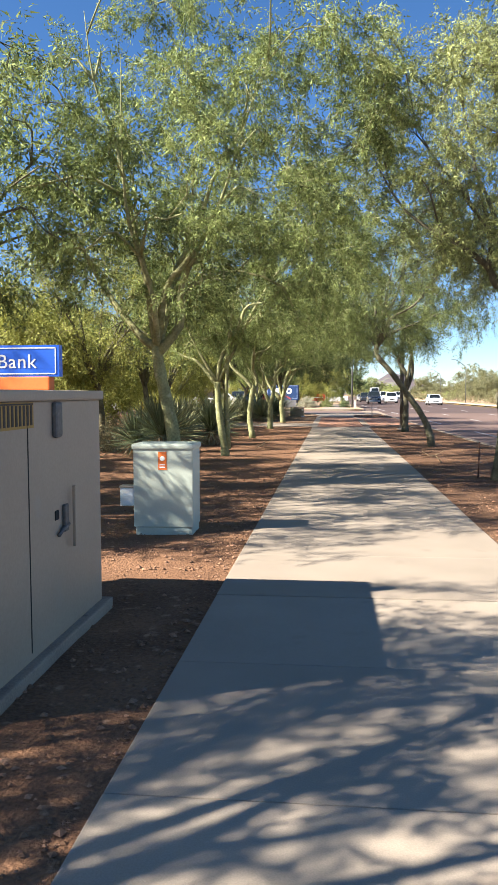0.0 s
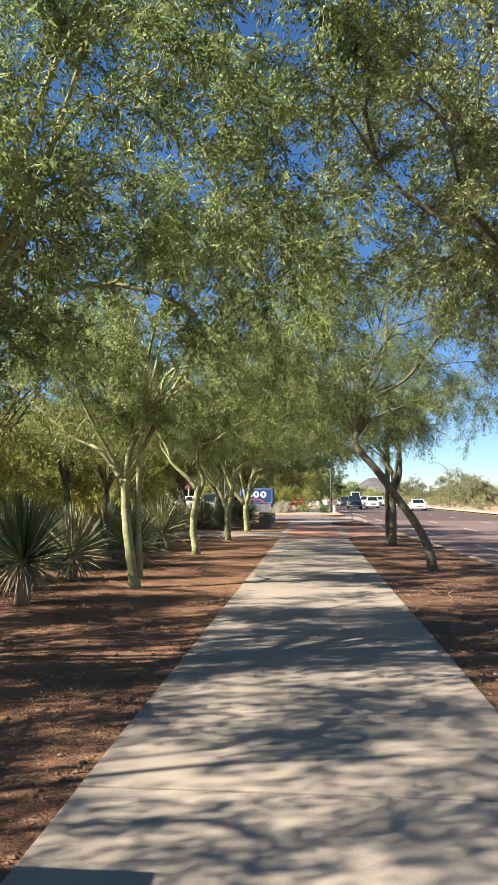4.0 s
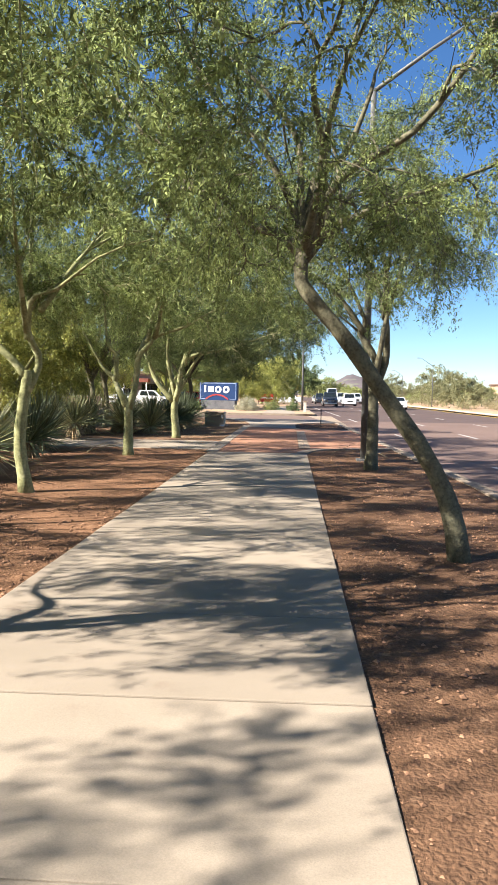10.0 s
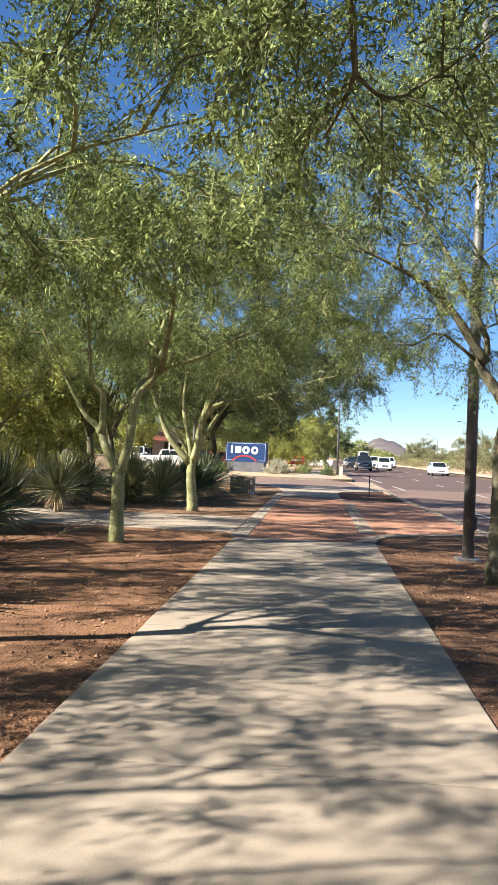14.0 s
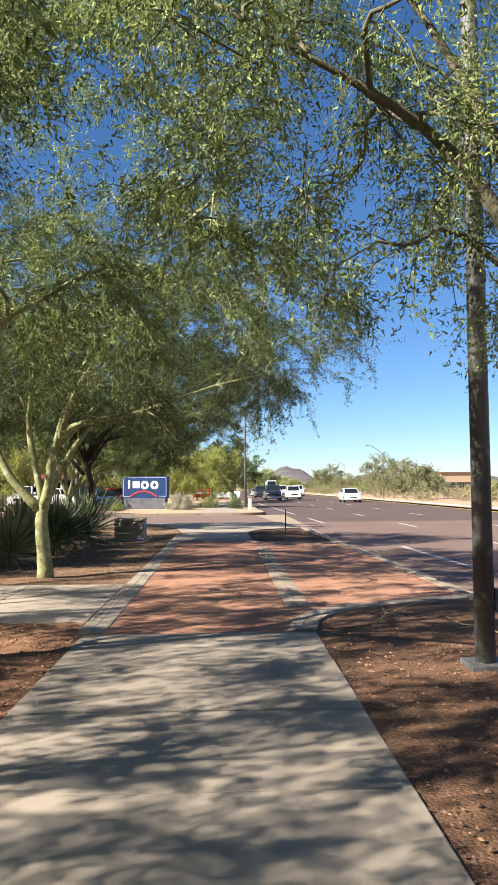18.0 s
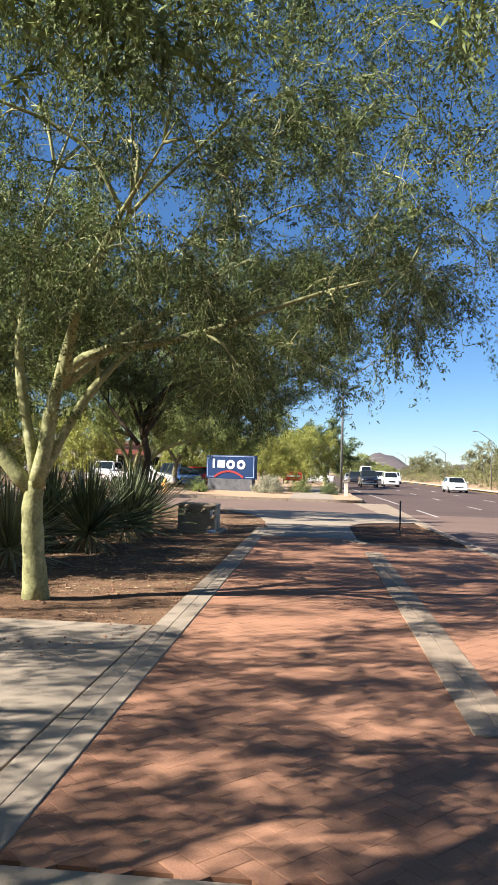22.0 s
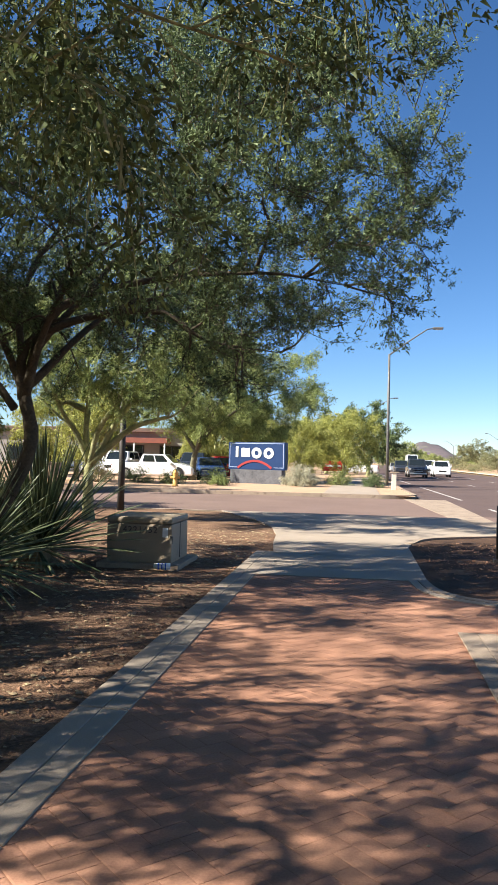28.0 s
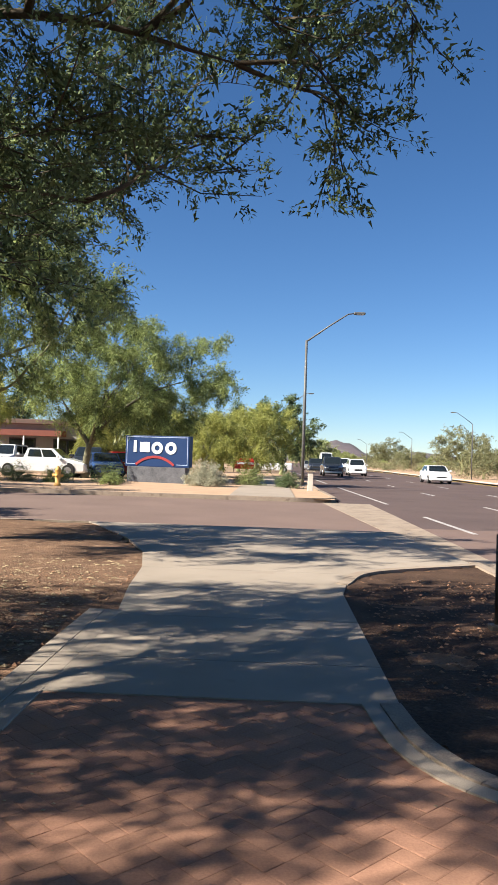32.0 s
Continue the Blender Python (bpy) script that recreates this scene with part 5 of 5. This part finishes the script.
def car(kind, x, y, rz, paint, label, z=0.0, name="car"):
    s = SHAPES[kind]
    o = thing(name, x, y, z, label, {"pickup": "pickup truck", "crewcab": "pickup truck", "van": "van"}.get(kind, "car"), rz, "vehicles")
    h, W, r = s["L"] / 2, s["W"], s["wheel"]
    zb = r * 0.62
    c0, c1, c2, c3 = s["cab"]
    belt = s["hood"]
    st = [(-h, W * 0.86, zb + 0.15, s["deck"] - 0.12), (-h + 0.12, W * 0.95, zb + 0.02, s["deck"]), (-h + 0.7, W, zb, s["deck"]), (0, W, zb - 0.02, belt), (c3 + 0.1, W, zb - 0.02, belt), (h - 0.7, W * 0.98, zb, belt - 0.10), (h - 0.15, W * 0.93, zb + 0.03, belt - 0.22), (h, W * 0.82, zb + 0.15, belt - 0.34)]
    body = part("body", loft(bmesh.new(), st), paint, o, "", False)
    wt = W * 0.80
    bz, tz = belt - 0.03, s["roof"]
    cab = bmesh.new()
    lo = [(-W * 0.95, c0), (W * 0.95, c0), (W * 0.95, c3), (-W * 0.95, c3)]
    hi = [(-wt, c1), (wt, c1), (wt, c2), (-wt, c2)]
    A = [cab.verts.new((px, py, bz)) for px, py in lo]
    B = [cab.verts.new((px, py, tz)) for px, py in hi]
    for k in range(4):
        cab.faces.new((A[k], A[(k + 1) % 4], B[(k + 1) % 4], B[k]))
    cab.faces.new(B)
    bmesh.ops.bevel(cab, geom=list(cab.edges), offset=0.05, segments=2, affect="EDGES")
    part("cabin", cab, paint, o)

    def pane(pname, p, q, u0, u1, v0, v1):
        """A pane set on the cabin side that runs from corner p to corner q."""
        a, b, c, d = Vector((*lo[p], bz)), Vector((*lo[q], bz)), Vector((*hi[q], tz)), Vector((*hi[p], tz))
        nrm = (b - a).cross(d - a).normalized() * 0.012
        pts = []
        for u, v in ((u0, v0), (u1, v0), (u1, v1), (u0, v1)):
            pts.append((a.lerp(b, u)).lerp(d.lerp(c, u), v) + nrm)
        bm = bmesh.new()
        front = [bm.verts.new(p_) for p_ in pts]
        back = [bm.verts.new(p_ - nrm * 1.5) for p_ in pts]
        bm.faces.new(front)
        for k in range(4):
            bm.faces.new((front[k], back[k], back[(k + 1) % 4], front[(k + 1) % 4]))
        part(pname, bm, GLASS, o)

    pane("rear_window", 0, 1, 0.1, 0.9, 0.12, 0.88)
    pane("windscreen", 2, 3, 0.07, 0.93, 0.1, 0.92)
    if kind == "van":
        pane("side_window", 1, 2, 0.80, 0.96, 0.15, 0.45)
        pane("side_window", 3, 0, 0.04, 0.20, 0.15, 0.45)
    else:
        pane("side_window", 1, 2, 0.10, 0.48, 0.14, 0.86)
        pane("side_window", 1, 2, 0.52, 0.88, 0.14, 0.86)
        pane("side_window", 3, 0, 0.12, 0.48, 0.14, 0.86)
        pane("side_window", 3, 0, 0.52, 0.90, 0.14, 0.86)
    for sx in (-1, 1):
        for sy in (-1, 1):
            w = bpy.data.objects.new("wheel", None)
            scene.collection.objects.link(w)
            w.parent = o
            w.location = (sx * (W - 0.10), sy * s["axle"], r)
            bm = bmesh.new()
            bmesh.ops.create_cone(bm, cap_ends=True, segments=18, radius1=r, radius2=r, depth=0.22, matrix=pose(0, 0, 0, 0, 90))
            bmesh.ops.bevel(bm, geom=[e for e in bm.edges if abs(e.verts[0].co.x - e.verts[1].co.x) < 0.01], offset=0.03, segments=2, affect="EDGES")
            part("tyre", bm, TYRE, w)
            bm = bmesh.new()
            bmesh.ops.create_cone(bm, cap_ends=True, segments=18, radius1=r * 0.62, radius2=r * 0.55, depth=0.05, matrix=pose(sx * 0.10, 0, 0, 0, 90 * sx))
            part("rim", bm, RIM, w)
            bm = bmesh.new()
            bmesh.ops.create_cone(bm, cap_ends=True, segments=18, radius1=r * 1.16, radius2=r * 1.16, depth=0.16, matrix=pose(sx * (W - 0.085), sy * s["axle"], r + 0.02, 0, 90))
            part("wheel_arch", bm, DARKGAP, o)
        part("headlight", slab(sx * W * 0.62 - 0.17, sx * W * 0.62 + 0.17, h - 0.16, h - 0.02, belt - 0.46, belt - 0.30, 0.03), LAMPGLASS, o)
        part("tail_light", slab(sx * W * 0.78 - 0.09, sx * W * 0.78 + 0.09, -h - 0.01, -h + 0.14, s["deck"] - 0.36, s["deck"] - 0.12, 0.02), RED, o)
        part("mirror", slab(sx * (W + 0.10) - 0.09, sx * (W + 0.10) + 0.09, c3 - 0.35, c3 - 0.23, belt, belt + 0.15, 0.03), paint, o)
    if kind in ("pickup", "crewcab"):
        grille = part("grille", slab(-W * 0.46, W * 0.46, h - 0.14, h + 0.015, belt - 0.72, belt - 0.36, 0.02), DARKGAP, o)
        for gz in (belt - 0.71, belt - 0.55, belt - 0.39):
            part("grille_bar", slab(-W * 0.47, W * 0.47, h - 0.02, h + 0.03, gz - 0.022, gz + 0.022, 0.006), RIM, grille)
    else:
        part("grille", slab(-W * 0.42, W * 0.42, h - 0.10, h + 0.012, belt - 0.56, belt - 0.36, 0.02), DARKGAP, o)
    part("bumper", slab(-W * 0.84, W * 0.84, h - 0.12, h + 0.06, zb + 0.08, zb + 0.26, 0.04), RIM if kind in ("pickup", "crewcab") else paint, o)
    part("bumper", slab(-W * 0.84, W * 0.84, -h - 0.05, -h + 0.12, zb + 0.08, zb + 0.26, 0.04), RIM if kind in ("pickup", "crewcab") else paint, o)
    part("number_plate", slab(-0.16, 0.16, -h - 0.062, -h - 0.04, zb + 0.12, zb + 0.25), WHITE, o)
    if kind in ("pickup", "crewcab"):
        # flat dark sheet on the deck stands in for the shaded hollow
        part("bed_well", slab(-W * 0.82, W * 0.82, -h + 0.12, c0 - 0.12, s["deck"] - 0.02, s["deck"] + 0.004), DARKGAP, o)
    return o


RZ = ROAD_Z
car("pickup", 6.1, 112.0, 180, CAR_DARK, "dark pickup truck with a chrome front on the road", RZ, "pickup_truck")
car("suv", 9.2, 118.0, 180, CAR_WHITE, "white sport utility car on the road", RZ)
car("pickup", 9.1, 133.0, 180, CAR_WHITE, "white pickup truck with a chrome front on the road", RZ, "pickup_truck")
car("sedan", 13.3, 97.0, 180, CAR_WHITE, "white saloon car on the far lanes", RZ)
for k, (kind, xx, yy, p, lb) in enumerate((("suv", 5.8, 136, CAR_DARK, "dark car waiting in the distance"), ("sedan", 5.6, 149, CAR_SILVER, "silver car waiting in the distance"), ("suv", 9.0, 148, CAR_WHITE, "white car waiting in the distance"), ("van", 9.0, 163, CAR_WHITE, "white delivery van in the distance"), ("sedan", 8.8, 178, CAR_RED, "small red car in the distance"), ("pickup", 12.8, 150, CAR_WHITE, "small white pickup in the distance"))):
    car(kind, xx, yy, 180, p, lb, RZ)
car("crewcab", -12.6, 77.5, -90, CAR_WHITE, "white crew-cab pickup parked beyond the side road", 0, "pickup_truck")
car("sedan", -9.6, 79.5, 200, CAR_BLUE, "dark blue saloon car parked", 0)
car("hatchback", -8.0, 82.0, -70, CAR_RED, "red hatchback parked near the sign", 0)
car("suv", -11.6, 84.5, 180, CAR_DARK, "black parked sport utility car", 0)
car("sedan", 0.0, 116.0, 90, CAR_WHITE, "white saloon crossing near the far trees", 0)
car("sedan", -1.5, 121.0, 20, CAR_RED, "dark red parked car near the far trees", 0)
car("pickup", -17.5, 56.5, -90, CAR_YELLOW, "yellow pickup parked behind the trees", -0.1, "pickup_truck")
car("suv", -20.5, 55.0, -90, CAR_WHITE, "white car passing behind the trees", -0.1)
car("pickup", -29.0, 53.0, -90, CAR_WHITE, "white pickup parked behind the trees", -0.1, "pickup_truck")
car("sedan", -34.0, 58.5, -90, CAR_SILVER, "silver car parked behind the trees", -0.1)
car("suv", -17.2, 84.6, 180, CAR_WHITE, "white parked car under the trees", 0)
car("sedan", -20.2, 84.5, 180, CAR_SILVER, "silver parked car under the trees", 0)

# ---- banner and low buildings ----
o = thing("banner", -2.4, 108, 0, "bright red roadside banner on two stakes", "banner")
part("cloth", slab(-1.1, 1.1, -0.015, 0.015, 0.35, 1.35, 0.005), RED, o)
part("letter_bar", slab(-0.8, 0.8, -0.022, -0.014, 0.78, 0.98), WHITE, o)
for xx in (-1.12, 1.12):
    rod("stake", [(xx, 0, -0.05), (xx, 0, 1.5)], 0.03, DARKPOST, o)


def building(x, y, rz, w, d, h, label, wallmat, n):
    o = thing("building", x, y, 0, label, "building", rz)
    part("wall", slab(-w / 2, w / 2, 0, d, -0.2, h, 0.03), wallmat, o)
    part("roof", slab(-w / 2 - 0.4, w / 2 + 0.4, -0.4, d + 0.4, h, h + 0.35, 0.05), ROOFING, o)
    part("plinth", slab(-w / 2 - 0.03, w / 2 + 0.03, -0.04, d, -0.2, 0.5, 0.01), GREYWALL, o)
    for k in range(n):
        cx = -w / 2 + w * (k + 0.5) / n
        f = part("window_frame", slab(cx - 0.95, cx + 0.95, -0.05, 0.02, 0.85, 2.3, 0.02), DARKPOST, o)
        part("pane", slab(cx - 0.86, cx - 0.03, -0.065, -0.04, 0.95, 2.2), GLASS, f)
        part("pane", slab(cx + 0.03, cx + 0.86, -0.065, -0.04, 0.95, 2.2), GLASS, f)
    return o


o = building(-24, 89, 3, 22, 10, 3.3, "low grey-beige restaurant building with a red awning", GREYWALL, 7)
part("awning", prism([(4.2, -1.7), (9.4, -1.7), (9.4, -0.02), (4.2, -0.02)], 2.45, 2.85), TERRACOTTA, o, "terracotta red awning")
for xx in (4.4, 6.8, 9.2):
    rod("awning_post", [(xx, -1.6, -0.1), (xx, -1.6, 2.5)], 0.06, WHITE, o)
building(-42, 40, 80, 26, 10, 4.0, "low beige building behind the trees", STUCCO, 8)
building(59, 210, 0, 8, 9, 4.6, "distant tan house across the road", STUCCO, 4)
o = thing("screen_wall", -16.5, 65.0, 0, "low beige garden wall beside the side road", "wall", 4)
part("masonry", slab(-6, 2.5, 0, 0.25, -0.1, 0.95, 0.02), STUCCO, o)
part("coping", slab(-6.05, 2.55, -0.04, 0.29, 0.95, 1.02, 0.015), KERB, o)

# ---- herringbone pavers ----
PW, PL, GAP = 0.100, 0.200, 0.003
REGION = [(-1.07, 25.22), (1.0, 25.22), (1.14, 26.04), (1.55, 26.68), (2.25, 27.12), (3.6, 27.65), (3.35, 37.96), (2.06, 37.87), (1.47, 38.04), (1.12, 38.29), (0.94, 38.58), (0.86, 38.9), (0.81, 39.4), (-1.03, 39.4)]
part("paver_bed", prism(REGION, -0.1, -0.003), SAND, plaza)


def in_region(px, py):
    hit = False
    n = len(REGION)
    for a in range(n):
        (ax, ay), (bx, by) = REGION[a], REGION[(a + 1) % n]
        if (ay > py) != (by > py) and px < (bx - ax) * (py - ay) / (by - ay) + ax:
            hit = not hit
    return hit and not (1.07 < px < 1.32 and 26.9 < py < 36.68)


def brick_shape(L, W):
    """Corners and faces of one paver with worn upper edges."""
    a, b, c = L / 2 - GAP / 2, W / 2 - GAP / 2, 0.006
    V = [(-a, -b, -0.03), (a, -b, -0.03), (a, b, -0.03), (-a, b, -0.03), (-a, -b, -0.001), (a, -b, -0.001), (a, b, -0.001), (-a, b, -0.001), (-a + c, -b + c, 0.0002), (a - c, -b + c, 0.0002), (a - c, b - c, 0.0002), (-a + c, b - c, 0.0002)]
    F = []
    for k in range(4):
        q = (k + 1) % 4
        F += [(k, q, 4 + q, 4 + k), (4 + k, 4 + q, 8 + q, 8 + k)]
    F.append((8, 9, 10, 11))
    return V, F


BV, BF = brick_shape(PL, PW)
brick_mesh = bpy.data.meshes.new("paver")
brick_mesh.from_pydata(BV, [], BF)
brick_mesh.materials.append(PAVER)
rng = np.random.default_rng(5)
JV, JF = [], []
single = 0
C45 = math.cos(math.pi / 4)
for i in range(-160, 161):
    for j in range(-160, 161):
        k = (i - j) % 4
        if k not in (0, 3):
            continue
        u, v = ((i + 1) * PW, (j + 0.5) * PW) if k == 0 else ((i + 0.5) * PW, (j + 1) * PW)
        px, py = (u - v) * C45 + 1.2, (u + v) * C45 + 33.0
        if not in_region(px, py):
            continue
        turn = math.pi / 4 + (0 if k == 0 else math.pi / 2) + rng.normal(0, 0.008)
        z, tilt = rng.normal(0, 0.0004), rng.normal(0, 0.0025)
        m = Matrix.LocRotScale((px, py, z - 0.001), Euler((tilt, rng.normal(0, 0.003), turn)), None)
        if abs(px + 0.1) < 0.85 and 28.6 < py < 32.5 and single < 300:
            ob = new("paver", brick_mesh)
            ob.parent = plaza
            ob.matrix_basis = m
            single += 1
        else:
            q = len(JV)
            JV += [tuple(m @ Vector(p)) for p in BV]
            JF += [tuple(q + w for w in f) for f in BF]
tagged(mesh_part("pavers", JV, JF, PAVER_J, plaza), kind="stuff")

# ---- gravel, litter ----
def scatter(name, label, n, place, size, material, seed, flat=0.6):
    """Many small angular stones in one mesh."""
    rng = np.random.default_rng(seed)
    octa = np.array([(1, 0, 0), (-1, 0, 0), (0, 1, 0), (0, -1, 0), (0, 0, 1), (0, 0, -0.6)], float)
    tri = [(0, 2, 4), (2, 1, 4), (1, 3, 4), (3, 0, 4)]
    V, F = [], []
    for k in range(n):
        x, y = place(rng)
        s = size * (0.35 + 0.9 * rng.random() ** 2.5)
        a = rng.random() * 6.283
        pts = octa * s * (0.7 + 0.6 * rng.random((6, 3)))
        ca, sa = math.cos(a), math.sin(a)
        h = noise.noise((x * 0.9, y * 0.9, 1)) * 0.0175
        q = len(V)
        for p in pts:
            V.append((x + p[0] * ca - p[1] * sa, y + p[0] * sa + p[1] * ca, h - 0.006 + p[2] * flat))
        F += [tuple(q + w for w in t) for t in tri]
    return tagged(mesh_part(name, V, F, material), label, "gravel", kind="stuff")


scatter("gravel_left", "small reddish stones strewn on the soil", 13000, lambda r: (-1.26 - 3.2 * r.random() ** 1.6, -9 + 53 * r.random()), 0.022, GRAVEL, 41)
scatter("gravel_right", "small reddish stones strewn on the soil strip", 9000, lambda r: (1.28 + 2.3 * r.random(), -9 + 34.5 * r.random()), 0.022, GRAVEL, 42)
scatter("gravel_island", "small stones in the island", 1200, lambda r: (1.2 + 1.9 * r.random(), 39.6 + 4.6 * r.random()), 0.022, GRAVEL, 43)
scatter("bed_litter", "dry brown crumbs of leaf and twig on the soil", 3200, lambda r: (-1.4 - 3.0 * r.random(), 31 + 14 * r.random()), 0.028, DEADLEAF, 46, 0.35)
scatter("leaf_litter", "dry leaf crumbs scattered on the paving", 900, lambda r: (-1.15 + 2.3 * r.random(), -8 + 52 * r.random()), 0.010, DEADLEAF, 44, 0.4)
scatter("edge_grit", "grit gathered along the walkway edges", 5000, lambda r: ((-1.22 if r.random() < 0.5 else 1.22) + r.normal(0, 0.05), -9 + 34 * r.random()), 0.012, GRAVEL, 45, 0.5)
for k, (xx, yy, rz, ln) in enumerate(((-3.7, 24.6, 30, 0.9), (-3.5, 24.9, 160, 0.8), (-3.9, 24.3, 75, 0.7), (2.1, 25.6, 40, 0.6), (2.9, 24.8, 130, 0.7), (-2.2, 12.0, 20, 0.4), (1.9, 8.4, 100, 0.4))):
    o = thing("fallen_branch", xx, yy, 0.01, "dry fallen branch lying on the soil", "branch", rz, "fallen branches")
    rod("stem", [(-ln / 2, 0, 0.0), (0, 0.05, 0.10), (ln / 2, -0.03, 0.16 if k < 3 else 0.03)], [0.012, 0.009, 0.004], DEADLEAF, o, 5)
    rod("twig", [(0, 0.05, 0.10), (ln * 0.2, 0.2, 0.12), (ln * 0.35, 0.32, 0.2)], [0.006, 0.005, 0.002], DEADLEAF, o, 4)
    rod("twig", [(0.1, 0.03, 0.11), (ln * 0.3, -0.15, 0.2), (ln * 0.45, -0.22, 0.22)], [0.006, 0.005, 0.002], DEADLEAF, o, 4)
